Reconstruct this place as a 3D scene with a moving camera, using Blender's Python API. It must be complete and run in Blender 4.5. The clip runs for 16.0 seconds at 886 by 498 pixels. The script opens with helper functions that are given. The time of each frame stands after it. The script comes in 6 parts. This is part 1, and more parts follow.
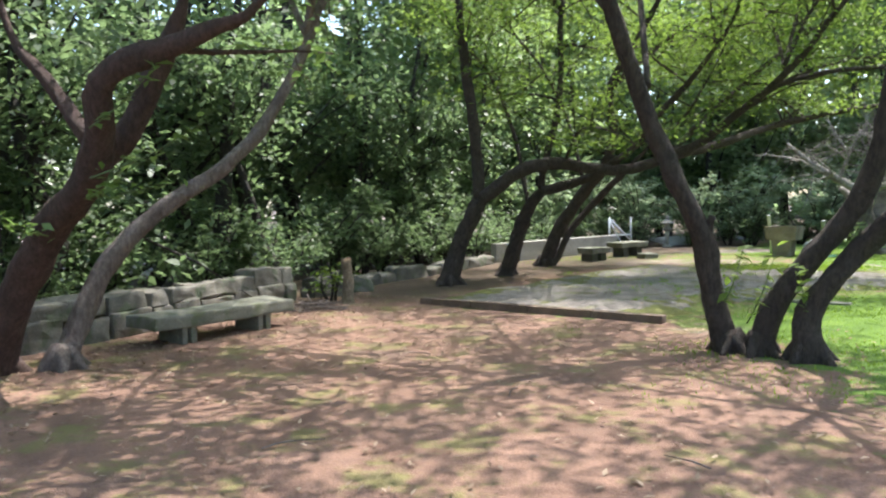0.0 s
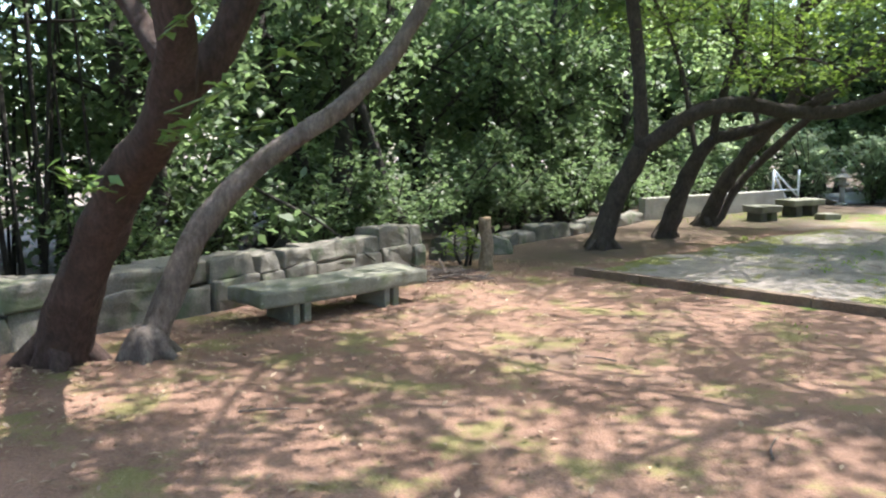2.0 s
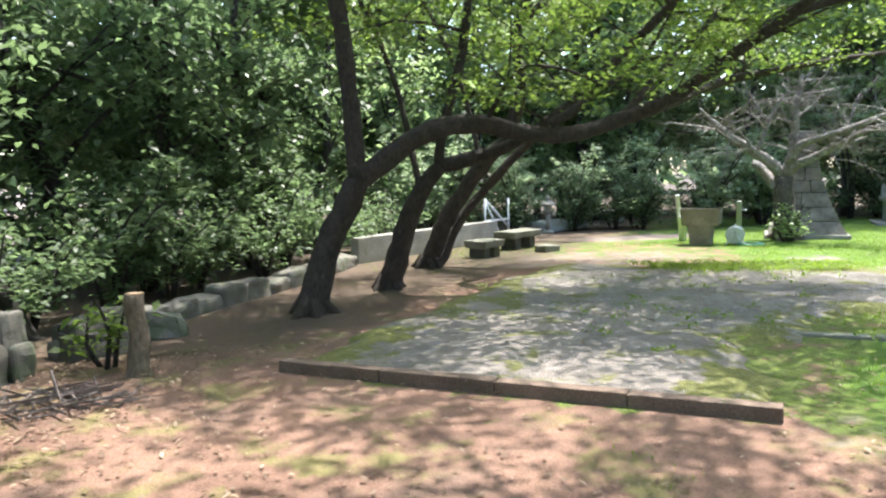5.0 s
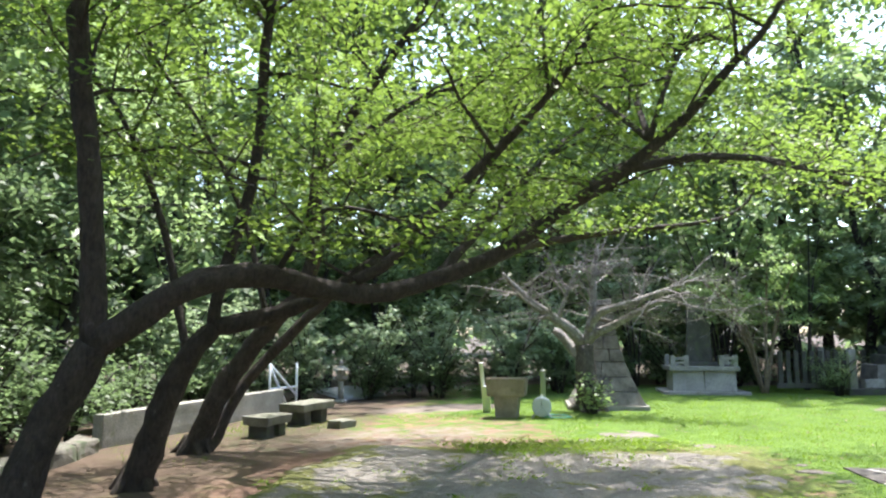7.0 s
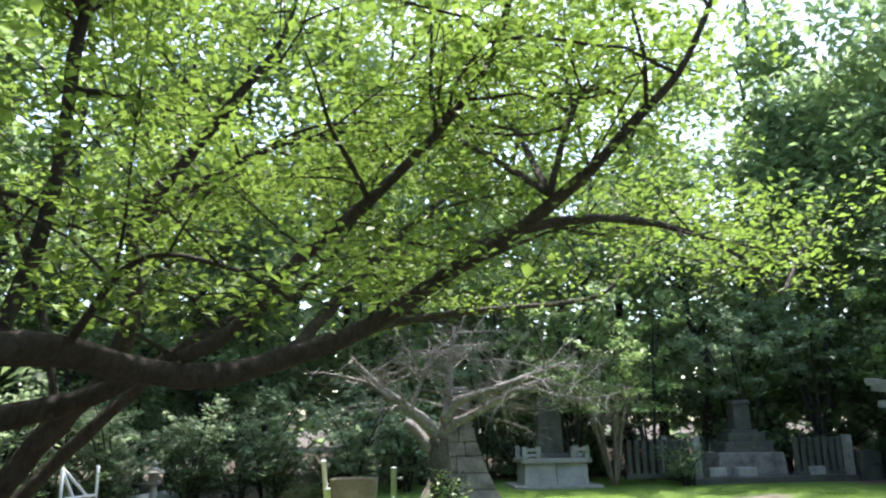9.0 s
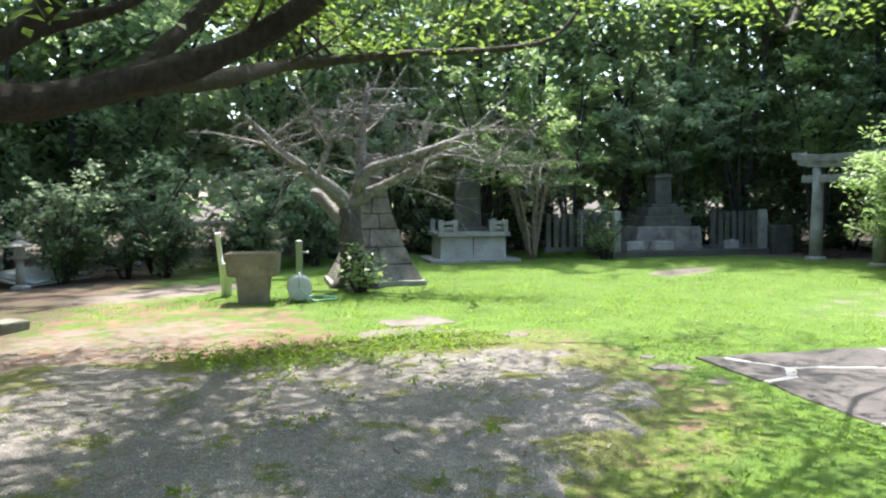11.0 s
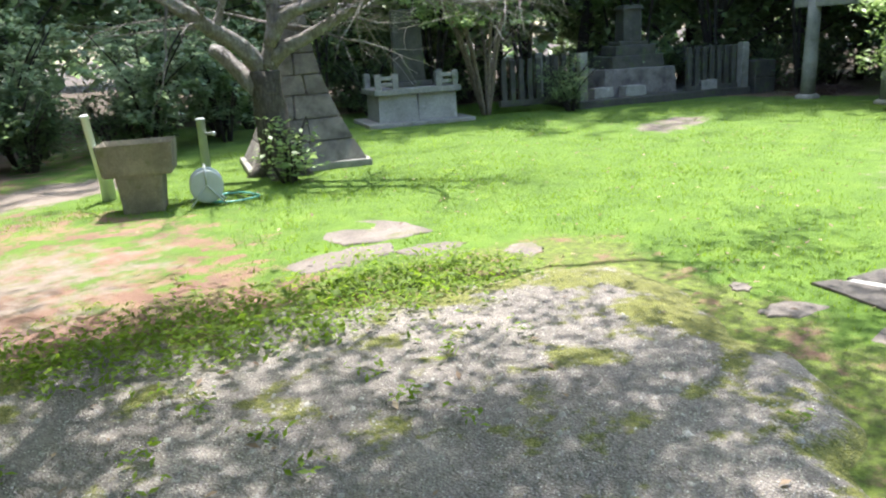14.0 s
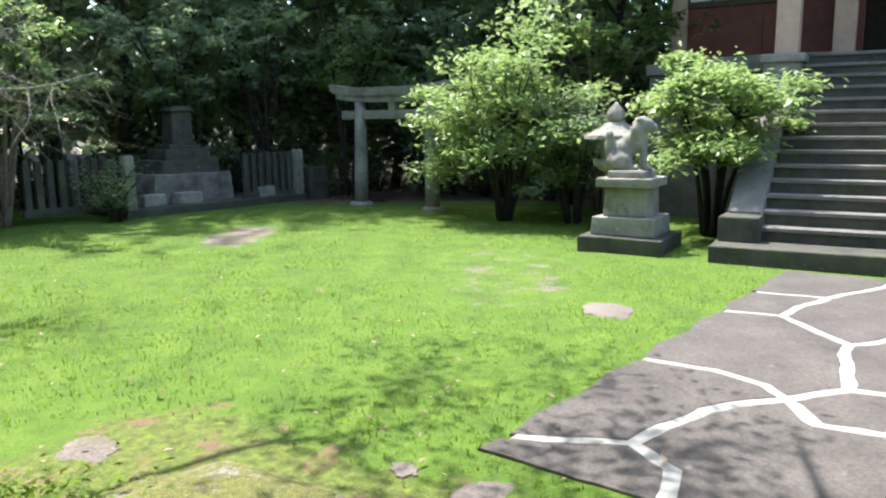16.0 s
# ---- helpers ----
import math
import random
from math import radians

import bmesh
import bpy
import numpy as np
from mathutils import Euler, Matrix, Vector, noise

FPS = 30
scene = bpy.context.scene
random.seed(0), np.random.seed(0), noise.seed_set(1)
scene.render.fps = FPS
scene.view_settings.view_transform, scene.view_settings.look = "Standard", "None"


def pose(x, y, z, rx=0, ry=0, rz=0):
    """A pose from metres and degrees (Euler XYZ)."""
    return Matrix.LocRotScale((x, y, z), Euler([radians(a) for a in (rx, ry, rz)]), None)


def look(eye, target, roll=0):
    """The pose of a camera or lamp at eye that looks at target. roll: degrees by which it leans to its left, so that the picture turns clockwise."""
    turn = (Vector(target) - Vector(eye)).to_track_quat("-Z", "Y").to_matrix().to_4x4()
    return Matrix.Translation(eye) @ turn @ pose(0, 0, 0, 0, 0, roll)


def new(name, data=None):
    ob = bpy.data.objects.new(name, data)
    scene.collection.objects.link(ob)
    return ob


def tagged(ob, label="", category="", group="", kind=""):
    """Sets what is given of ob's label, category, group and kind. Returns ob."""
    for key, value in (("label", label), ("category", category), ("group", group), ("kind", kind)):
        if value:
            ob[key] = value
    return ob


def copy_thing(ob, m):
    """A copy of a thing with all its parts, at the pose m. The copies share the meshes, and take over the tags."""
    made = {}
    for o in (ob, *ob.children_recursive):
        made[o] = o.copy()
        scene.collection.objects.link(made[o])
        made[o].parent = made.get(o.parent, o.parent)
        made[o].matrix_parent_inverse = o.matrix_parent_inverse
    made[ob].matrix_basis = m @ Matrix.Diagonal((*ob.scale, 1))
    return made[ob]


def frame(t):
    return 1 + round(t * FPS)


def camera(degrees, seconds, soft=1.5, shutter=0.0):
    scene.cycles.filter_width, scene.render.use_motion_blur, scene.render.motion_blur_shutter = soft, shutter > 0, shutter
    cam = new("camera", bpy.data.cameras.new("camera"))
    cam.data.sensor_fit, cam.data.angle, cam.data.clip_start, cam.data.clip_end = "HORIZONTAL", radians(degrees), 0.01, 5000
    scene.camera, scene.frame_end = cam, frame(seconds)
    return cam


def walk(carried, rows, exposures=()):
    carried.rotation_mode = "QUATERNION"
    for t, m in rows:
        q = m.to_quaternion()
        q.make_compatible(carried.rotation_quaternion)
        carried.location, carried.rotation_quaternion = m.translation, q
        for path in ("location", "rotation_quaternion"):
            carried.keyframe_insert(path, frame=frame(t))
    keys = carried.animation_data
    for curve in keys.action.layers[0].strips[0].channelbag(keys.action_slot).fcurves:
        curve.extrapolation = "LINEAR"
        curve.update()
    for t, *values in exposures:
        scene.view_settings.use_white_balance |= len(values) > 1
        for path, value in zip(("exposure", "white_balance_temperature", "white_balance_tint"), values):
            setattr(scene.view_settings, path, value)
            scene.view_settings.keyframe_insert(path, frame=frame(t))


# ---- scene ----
cam = camera(60.7, 16.0, 2.2)
METRES, EYE, TILT, LEAN, TURN = 15.0, 1.5, 0.0, 0.0, 0.0
PATH = [
    (0, (0.061, -0.065, 1.479), (0.062, 1.932, 1.366), -1.2),
    (0.5, (-0.06, 0.382, 1.49), (-0.312, 2.359, 1.326), -0.2),
    (1, (-0.263, 0.869, 1.501), (-0.613, 2.826, 1.281), -0.0),
    (1.5, (-0.411, 1.36, 1.519), (-0.739, 3.317, 1.272), -0.4),
    (2, (-0.523, 1.882, 1.53), (-0.819, 3.844, 1.278), -0.4),
    (2.5, (-0.625, 2.416, 1.546), (-0.76, 4.39, 1.256), -2.5),
    (3, (-0.608, 3.017, 1.507), (-0.557, 5.003, 1.271), -2.6),
    (3.5, (-0.605, 3.545, 1.517), (-0.369, 5.516, 1.273), -2.0),
    (3.7, (-0.597, 3.739, 1.528), (-0.31, 5.705, 1.297), -2.0),
    (5.8, (-0.284, 5.807, 1.602), (0.343, 7.702, 1.479), -0.8),
    (6, (-0.241, 5.984, 1.611), (0.442, 7.862, 1.525), -0.7),
    (6.5, (-0.041, 6.424, 1.656), (0.795, 8.24, 1.723), -0.4),
    (7, (0.099, 6.798, 1.658), (1.09, 8.52, 1.882), -0.2),
    (7.5, (0.216, 7.131, 1.647), (1.305, 8.769, 2.011), -0.3),
    (8, (0.404, 7.507, 1.662), (1.567, 9.07, 2.117), -0.7),
    (8.2, (0.453, 7.662, 1.678), (1.647, 9.194, 2.152), -0.9),
    (10.3, (1.47, 9.186, 1.665), (2.986, 10.47, 1.897), -0.7),
    (10.5, (1.639, 9.347, 1.646), (3.159, 10.64, 1.772), -0.6),
    (11, (1.988, 9.74, 1.571), (3.502, 11.041, 1.44), -0.5),
    (11.5, (2.334, 10.092, 1.513), (3.821, 11.369, 1.117), -1.0),
    (12, (2.741, 10.435, 1.496), (4.126, 11.714, 0.826), -1.4),
    (12.5, (3.034, 10.804, 1.49), (4.325, 12.054, 0.612), -4.2),
    (13, (3.359, 11.202, 1.504), (4.67, 12.424, 0.616), -5.5),
    (13.5, (3.682, 11.556, 1.59), (5.131, 12.745, 0.894), -3.4),
    (14, (3.927, 11.864, 1.683), (5.496, 12.984, 1.15), -3.4),
    (14.5, (4.249, 12.098, 1.695), (5.921, 13.096, 1.238), -3.0),
    (15, (4.548, 12.404, 1.691), (6.351, 13.157, 1.264), -2.0),
    (15.5, (4.91, 12.601, 1.691), (6.827, 13.026, 1.312), -1.4),
    (16, (5.258, 12.729, 1.732), (7.232, 12.773, 1.412), -0.5),
]
walk(cam, [(t, look(eye, target, roll)) for t, eye, target, roll in PATH], [(0, 2.1), (1, 2.3), (3, 2.4), (6, 2.45), (8, 2.1), (10.5, 2.2), (12.5, 2.4), (13.2, 2.4), (14.5, 2.15), (16, 2.0)])

# ---- light ----
SUN_AZ, SUN_EL = 50.0, 66.0
world = bpy.data.worlds.new("sky")
scene.world = world
world.use_nodes = True
wn = world.node_tree
sky = wn.nodes.new("ShaderNodeTexSky")
sky.sky_type, sky.sun_disc = "NISHITA", False
sky.sun_elevation, sky.sun_rotation = radians(SUN_EL), radians(SUN_AZ)
sky.air_density, sky.dust_density, sky.ozone_density = 1.1, 2.0, 2.4
wn.links.new(sky.outputs[0], wn.nodes["Background"].inputs[0])
wn.nodes["Background"].inputs[1].default_value = 0.15
sun = new("sun", bpy.data.lights.new("sun", "SUN"))
sun.data.energy, sun.data.angle, sun.data.color = 3.0, radians(0.8), (1.0, 0.965, 0.91)
SUN_DIR = Vector((math.sin(radians(SUN_AZ)) * math.cos(radians(SUN_EL)), math.cos(radians(SUN_AZ)) * math.cos(radians(SUN_EL)), math.sin(radians(SUN_EL))))
sun.matrix_world = look(SUN_DIR * 60, (0, 0, 0))
scene.view_settings.exposure = 1.5

# ---- materials ----
def node_mat(name):
    m = bpy.data.materials.new(name)
    m.use_nodes = True
    return m, m.node_tree, m.node_tree.nodes["Principled BSDF"]


def add_node(nt, kind, **values):
    n = nt.nodes.new(kind)
    for k, v in values.items():
        n.inputs[k.replace("_", " ")].default_value = v
    return n


def noise_node(nt, vec, scale, detail=4.0, rough=0.55):
    n = add_node(nt, "ShaderNodeTexNoise", Scale=scale, Detail=detail, Roughness=rough)
    nt.links.new(vec, n.inputs["Vector"])
    return n.outputs["Fac"]


def ramp(nt, fac, stops):
    n = nt.nodes.new("ShaderNodeValToRGB")
    e = n.color_ramp.elements
    while len(e) < len(stops):
        e.new(0.5)
    for el, (p, c) in zip(e, stops):
        el.position, el.color = p, (*c, 1) if len(c) == 3 else c
    nt.links.new(fac, n.inputs["Fac"])
    return n.outputs["Color"]


def mix_rgb(nt, fac, a, b, mode="MIX"):
    n = nt.nodes.new("ShaderNodeMix")
    n.data_type, n.blend_type = "RGBA", mode
    for sock, v in ((n.inputs[0], fac), (n.inputs[6], a), (n.inputs[7], b)):
        if isinstance(v, bpy.types.NodeSocket):
            nt.links.new(v, sock)
        else:
            sock.default_value = v if isinstance(v, float) else (*v, 1)
    return n.outputs[2]


def calc(nt, op, a, b=0.0, clamp=False):
    n = nt.nodes.new("ShaderNodeMath")
    n.operation, n.use_clamp = op, clamp
    for sock, v in ((n.inputs[0], a), (n.inputs[1], b)):
        if isinstance(v, bpy.types.NodeSocket):
            nt.links.new(v, sock)
        else:
            sock.default_value = v
    return n.outputs[0]


def step_up(nt, v, lo, hi):
    n = nt.nodes.new("ShaderNodeMapRange")
    n.interpolation_type = "SMOOTHSTEP"
    nt.links.new(v, n.inputs[0])
    n.inputs[1].default_value, n.inputs[2].default_value = lo, hi
    return n.outputs[0]


def bump(nt, bsdf, height, strength, distance):
    n = add_node(nt, "ShaderNodeBump", Strength=strength, Distance=distance)
    nt.links.new(height, n.inputs["Height"])
    nt.links.new(n.outputs[0], bsdf.inputs["Normal"])


def where(nt, kind="Object"):
    return nt.nodes.new("ShaderNodeTexCoord").outputs[kind]


def world_place(nt):
    return nt.nodes.new("ShaderNodeNewGeometry").outputs["Position"]


def attr(nt, name):
    n = nt.nodes.new("ShaderNodeAttribute")
    n.attribute_name = name
    return n.outputs["Fac"]


def stone_mat(name, dark, light, moss=0.0, moss_col=(0.10, 0.13, 0.05), scale=6.0, rough=0.9, relief=0.5):
    """Weathered stone: broad stains, fine speckle and moss or lichen on top."""
    m, nt, b = node_mat(name)
    p = world_place(nt)
    c = ramp(nt, noise_node(nt, p, scale * 0.5, 6.0, 0.65), [(0.3, dark), (0.7, light)])
    spk = ramp(nt, noise_node(nt, p, scale * 14, 3.0, 0.7), [(0.35, (0.55, 0.55, 0.55)), (0.65, (1.15, 1.15, 1.12))])
    c = mix_rgb(nt, 0.8, c, spk, "MULTIPLY")
    if moss:
        f = step_up(nt, noise_node(nt, p, scale * 0.7, 5.0, 0.65), 0.62 - moss * 0.3, 0.78 - moss * 0.3)
        c = mix_rgb(nt, calc(nt, "MULTIPLY", f, 0.85), c, moss_col)
    lich = step_up(nt, noise_node(nt, p, scale * 2.2, 3.0, 0.6), 0.66, 0.74)
    c = mix_rgb(nt, calc(nt, "MULTIPLY", lich, 0.5), c, tuple(min(0.6, v * 1.6) for v in light))
    nt.links.new(c, b.inputs["Base Color"])
    b.inputs["Roughness"].default_value = rough
    h = calc(nt, "ADD", noise_node(nt, p, scale * 3, 6.0, 0.7), calc(nt, "MULTIPLY", noise_node(nt, p, scale * 20, 2.0), 0.4))
    bump(nt, b, h, relief, 0.02)
    return m


def bark_mat(name, dark, light, patch, patch_at=0.62):
    m, nt, b = node_mat(name)
    p = world_place(nt)
    mp = add_node(nt, "ShaderNodeMapping", Scale=(1.0, 1.0, 0.35))
    nt.links.new(p, mp.inputs["Vector"])
    c = ramp(nt, noise_node(nt, mp.outputs[0], 30, 8.0, 0.78), [(0.34, dark), (0.66, light)])
    blotch = ramp(nt, noise_node(nt, p, 5.0, 5.0, 0.7), [(0.35, (0.55, 0.52, 0.5)), (0.65, (1.2, 1.2, 1.2))])
    c = mix_rgb(nt, 0.8, c, blotch, "MULTIPLY")
    f = step_up(nt, noise_node(nt, p, 9.0, 7.0, 0.75), patch_at, patch_at + 0.08)
    c = mix_rgb(nt, calc(nt, "MULTIPLY", f, 0.7), c, patch)
    nt.links.new(c, b.inputs["Base Color"])
    b.inputs["Roughness"].default_value = 0.85
    bump(nt, b, calc(nt, "ADD", noise_node(nt, mp.outputs[0], 26, 8.0, 0.8), noise_node(nt, p, 7, 3.0, 0.6)), 1.0, 0.06)
    return m


def leaf_mat(name, dark, light, shine=0.4, glow=0.4):
    m, nt, b = node_mat(name)
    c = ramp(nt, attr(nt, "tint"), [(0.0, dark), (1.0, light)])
    nt.links.new(c, b.inputs["Base Color"])
    b.inputs["Roughness"].default_value = shine
    t = nt.nodes.new("ShaderNodeBsdfTranslucent")
    bright = mix_rgb(nt, 0.5, c, (light[0] * 1.4, light[1] * 1.4, light[2] * 1.2))
    nt.links.new(bright, t.inputs["Color"])
    mx = nt.nodes.new("ShaderNodeMixShader")
    mx.inputs[0].default_value = glow
    nt.links.new(b.outputs[0], mx.inputs[1])
    nt.links.new(t.outputs[0], mx.inputs[2])
    nt.links.new(mx.outputs[0], nt.nodes["Material Output"].inputs["Surface"])
    return m


def plain_mat(name, col, rough=0.6, metal=0.0, vary=0.15, scale=8.0):
    m, nt, b = node_mat(name)
    p = world_place(nt)
    lo, hi = tuple(v * (1 - vary) for v in col), tuple(min(1, v * (1 + vary)) for v in col)
    c = ramp(nt, noise_node(nt, p, scale, 6.0, 0.65), [(0.3, lo), (0.7, hi)])
    nt.links.new(c, b.inputs["Base Color"])
    b.inputs["Roughness"].default_value, b.inputs["Metallic"].default_value = rough, metal
    bump(nt, b, noise_node(nt, p, scale * 6, 4.0), 0.15, 0.01)
    return m


def ground_mat():
    m, nt, b = node_mat("ground_soil_and_turf")
    p = world_place(nt)
    soil = ramp(nt, noise_node(nt, p, 1.3, 6.0, 0.6), [(0.3, (0.135, 0.075, 0.054)), (0.7, (0.28, 0.168, 0.124))])
    grit = ramp(nt, noise_node(nt, p, 45, 4.0, 0.75), [(0.3, (0.6, 0.58, 0.56)), (0.7, (1.25, 1.2, 1.15))])
    soil = mix_rgb(nt, 0.85, soil, grit, "MULTIPLY")
    mossy = step_up(nt, noise_node(nt, p, 1.7, 6.0, 0.7), 0.50, 0.64)
    soil = mix_rgb(nt, calc(nt, "MULTIPLY", mossy, 0.6), soil, (0.15, 0.16, 0.04))
    dark = step_up(nt, noise_node(nt, p, 0.9, 5.0, 0.65), 0.5, 0.7)
    soil = mix_rgb(nt, calc(nt, "MULTIPLY", dark, 0.55), soil, (0.085, 0.06, 0.048))
    turf = ramp(nt, noise_node(nt, p, 2.2, 6.0, 0.7), [(0.3, (0.05, 0.10, 0.008)), (0.55, (0.095, 0.17, 0.014)), (0.75, (0.14, 0.205, 0.026))])
    blade = ramp(nt, noise_node(nt, p, 60, 3.0, 0.8), [(0.3, (0.45, 0.5, 0.4)), (0.7, (1.3, 1.3, 1.2))])
    turf = mix_rgb(nt, 0.8, turf, blade, "MULTIPLY")
    olive = ramp(nt, noise_node(nt, p, 14, 6.0, 0.75), [(0.3, (0.07, 0.06, 0.03)), (0.45, (0.08, 0.105, 0.02)), (0.7, (0.19, 0.25, 0.035))])
    rim = step_up(nt, calc(nt, "ADD", attr(nt, "rim"), calc(nt, "MULTIPLY", calc(nt, "SUBTRACT", noise_node(nt, p, 2.0, 7.0, 0.75), 0.5), 1.6)), 0.35, 0.6)
    turf = mix_rgb(nt, rim, turf, olive)
    g = calc(nt, "ADD", attr(nt, "turf"), calc(nt, "MULTIPLY", calc(nt, "SUBTRACT", noise_node(nt, p, 3.0, 7.0, 0.72), 0.5), 1.5))
    c = mix_rgb(nt, step_up(nt, g, 0.4, 0.6), soil, turf)
    d = calc(nt, "ADD", attr(nt, "bare"), calc(nt, "MULTIPLY", calc(nt, "SUBTRACT", noise_node(nt, p, 2.6, 6.0, 0.7), 0.5), 1.2))
    pale = ramp(nt, noise_node(nt, p, 9, 6.0, 0.7), [(0.3, (0.145, 0.115, 0.095)), (0.7, (0.25, 0.205, 0.17))])
    c = mix_rgb(nt, step_up(nt, d, 0.45, 0.7), c, pale)
    duff = ramp(nt, noise_node(nt, p, 18, 6.0, 0.75), [(0.3, (0.025, 0.018, 0.012)), (0.7, (0.10, 0.07, 0.045))])
    c = mix_rgb(nt, attr(nt, "litter"), c, duff)
    nt.links.new(c, b.inputs["Base Color"])
    b.inputs["Roughness"].default_value = 0.95
    bump(nt, b, calc(nt, "ADD", noise_node(nt, p, 8, 6.0, 0.7), noise_node(nt, p, 50, 3.0, 0.7)), 0.7, 0.03)
    return m


def gravel_mat():
    m, nt, b = node_mat("worn_exposed_aggregate")
    p = world_place(nt)
    base = ramp(nt, noise_node(nt, p, 1.1, 7.0, 0.65), [(0.3, (0.18, 0.162, 0.155)), (0.7, (0.35, 0.315, 0.295))])
    worn = ramp(nt, noise_node(nt, p, 3.0, 7.0, 0.65), [(0.3, (0.165, 0.145, 0.13)), (0.7, (0.31, 0.27, 0.25))])
    base = mix_rgb(nt, attr(nt, "plain"), base, worn)
    v = nt.nodes.new("ShaderNodeTexVoronoi")
    v.inputs["Scale"].default_value = 78
    nt.links.new(p, v.inputs["Vector"])
    peb = ramp(nt, v.outputs["Distance"], [(0.1, (1.6, 1.57, 1.5)), (0.5, (0.36, 0.35, 0.36))])
    c = mix_rgb(nt, calc(nt, "SUBTRACT", 0.42, calc(nt, "MULTIPLY", attr(nt, "plain"), 0.3)), base, peb, "MULTIPLY")
    lumps = ramp(nt, noise_node(nt, p, 30, 6.0, 0.8), [(0.32, (0.45, 0.44, 0.44)), (0.68, (1.6, 1.57, 1.5))])
    c = mix_rgb(nt, 0.75, c, lumps, "MULTIPLY")
    pick = nt.nodes.new("ShaderNodeSeparateColor")
    nt.links.new(v.outputs["Color"], pick.inputs[0])
    lone = calc(nt, "MULTIPLY", step_up(nt, pick.outputs[0], 0.78, 0.86), step_up(nt, v.outputs["Distance"], 0.42, 0.3))
    c = mix_rgb(nt, calc(nt, "MULTIPLY", lone, calc(nt, "SUBTRACT", 0.8, calc(nt, "MULTIPLY", attr(nt, "plain"), 0.6))), c, ramp(nt, pick.outputs[1], [(0.2, (0.30, 0.27, 0.24)), (0.9, (0.72, 0.70, 0.65))]))
    bright = step_up(nt, noise_node(nt, p, 160, 2.0, 0.6), 0.62, 0.70)
    c = mix_rgb(nt, calc(nt, "MULTIPLY", bright, 0.6), c, (0.42, 0.41, 0.38))
    dust = step_up(nt, noise_node(nt, p, 2.4, 6.0, 0.7), 0.56, 0.72)
    c = mix_rgb(nt, calc(nt, "MULTIPLY", dust, 0.45), c, (0.30, 0.27, 0.24))
    mo = calc(nt, "ADD", noise_node(nt, p, 1.9, 7.0, 0.72), calc(nt, "MULTIPLY", attr(nt, "moss"), 0.15))
    c = mix_rgb(nt, calc(nt, "MULTIPLY", step_up(nt, mo, 0.545, 0.615), 0.85), c, ramp(nt, noise_node(nt, p, 30, 5.0, 0.75), [(0.3, (0.055, 0.062, 0.010)), (0.7, (0.22, 0.23, 0.022))]))
    nt.links.new(c, b.inputs["Base Color"])
    b.inputs["Roughness"].default_value = 0.9
    bump(nt, b, calc(nt, "ADD", calc(nt, "MULTIPLY", v.outputs["Distance"], -1.0), noise_node(nt, p, 6, 5.0)), 0.9, 0.02)
    return m


M_GROUND = ground_mat()
M_GRAVEL = gravel_mat()
M_GRANITE = stone_mat("grey_granite", (0.17, 0.162, 0.145), (0.38, 0.362, 0.325), 0.2)
M_BENCH = stone_mat("mossy_bench_stone", (0.125, 0.122, 0.098), (0.25, 0.243, 0.20), 0.4, (0.115, 0.13, 0.07))
M_WALLSTONE = stone_mat("mossy_wall_stone", (0.10, 0.092, 0.078), (0.225, 0.205, 0.178), 0.42, (0.08, 0.10, 0.055), 5.0)
# Dark tone also carries tree shade on the shrine and unlit stair risers.
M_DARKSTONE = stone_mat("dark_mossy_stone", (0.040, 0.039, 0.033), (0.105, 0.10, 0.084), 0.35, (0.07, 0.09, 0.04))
M_CONCRETE = stone_mat("weathered_concrete", (0.25, 0.24, 0.22), (0.42, 0.40, 0.36), 0.05, scale=3.0, relief=0.25)
M_KERB = stone_mat("brown_kerb_concrete", (0.105, 0.07, 0.052), (0.21, 0.145, 0.11), 0.12, scale=5.0)
M_BRICKSTONE = stone_mat("lichen_block_stone", (0.085, 0.075, 0.07), (0.30, 0.27, 0.245), 0.12, (0.08, 0.085, 0.05), 7.0)
M_PAVE = stone_mat("brown_grey_paving", (0.062, 0.054, 0.05), (0.125, 0.108, 0.10), 0.0, scale=3.0, relief=0.3)
M_JOINT = plain_mat("pale_mortar", (0.31, 0.30, 0.28), 0.9, 0, 0.3, 7)
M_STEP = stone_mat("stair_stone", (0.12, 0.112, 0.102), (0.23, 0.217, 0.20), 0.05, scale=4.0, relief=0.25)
M_BARK = bark_mat("dark_maple_bark", (0.028, 0.020, 0.017), (0.10, 0.072, 0.060), (0.16, 0.14, 0.12), 0.62)
M_BARK_RED = bark_mat("reddish_bark", (0.05, 0.027, 0.023), (0.15, 0.088, 0.074), (0.22, 0.17, 0.14), 0.64)
M_BARK_GREY = bark_mat("grey_cherry_bark", (0.13, 0.10, 0.09), (0.33, 0.27, 0.245), (0.33, 0.31, 0.27), 0.58)
M_BARK_BARE = bark_mat("pale_bare_bark", (0.15, 0.13, 0.12), (0.44, 0.41, 0.39), (0.50, 0.50, 0.46), 0.55)
M_BARK_TAN = bark_mat("tan_smooth_bark", (0.16, 0.12, 0.085), (0.36, 0.29, 0.21), (0.30, 0.28, 0.22), 0.6)
M_BARK_WOOD = bark_mat("woodland_bark", (0.015, 0.013, 0.011), (0.06, 0.05, 0.042), (0.10, 0.10, 0.08), 0.62)
M_LEAF_MAPLE = leaf_mat("fresh_maple_leaf", (0.062, 0.115, 0.02), (0.19, 0.275, 0.056), 0.52, 0.58)
M_LEAF_CHERRY = leaf_mat("cherry_leaf", (0.06, 0.12, 0.03), (0.17, 0.27, 0.075), 0.36, 0.45)
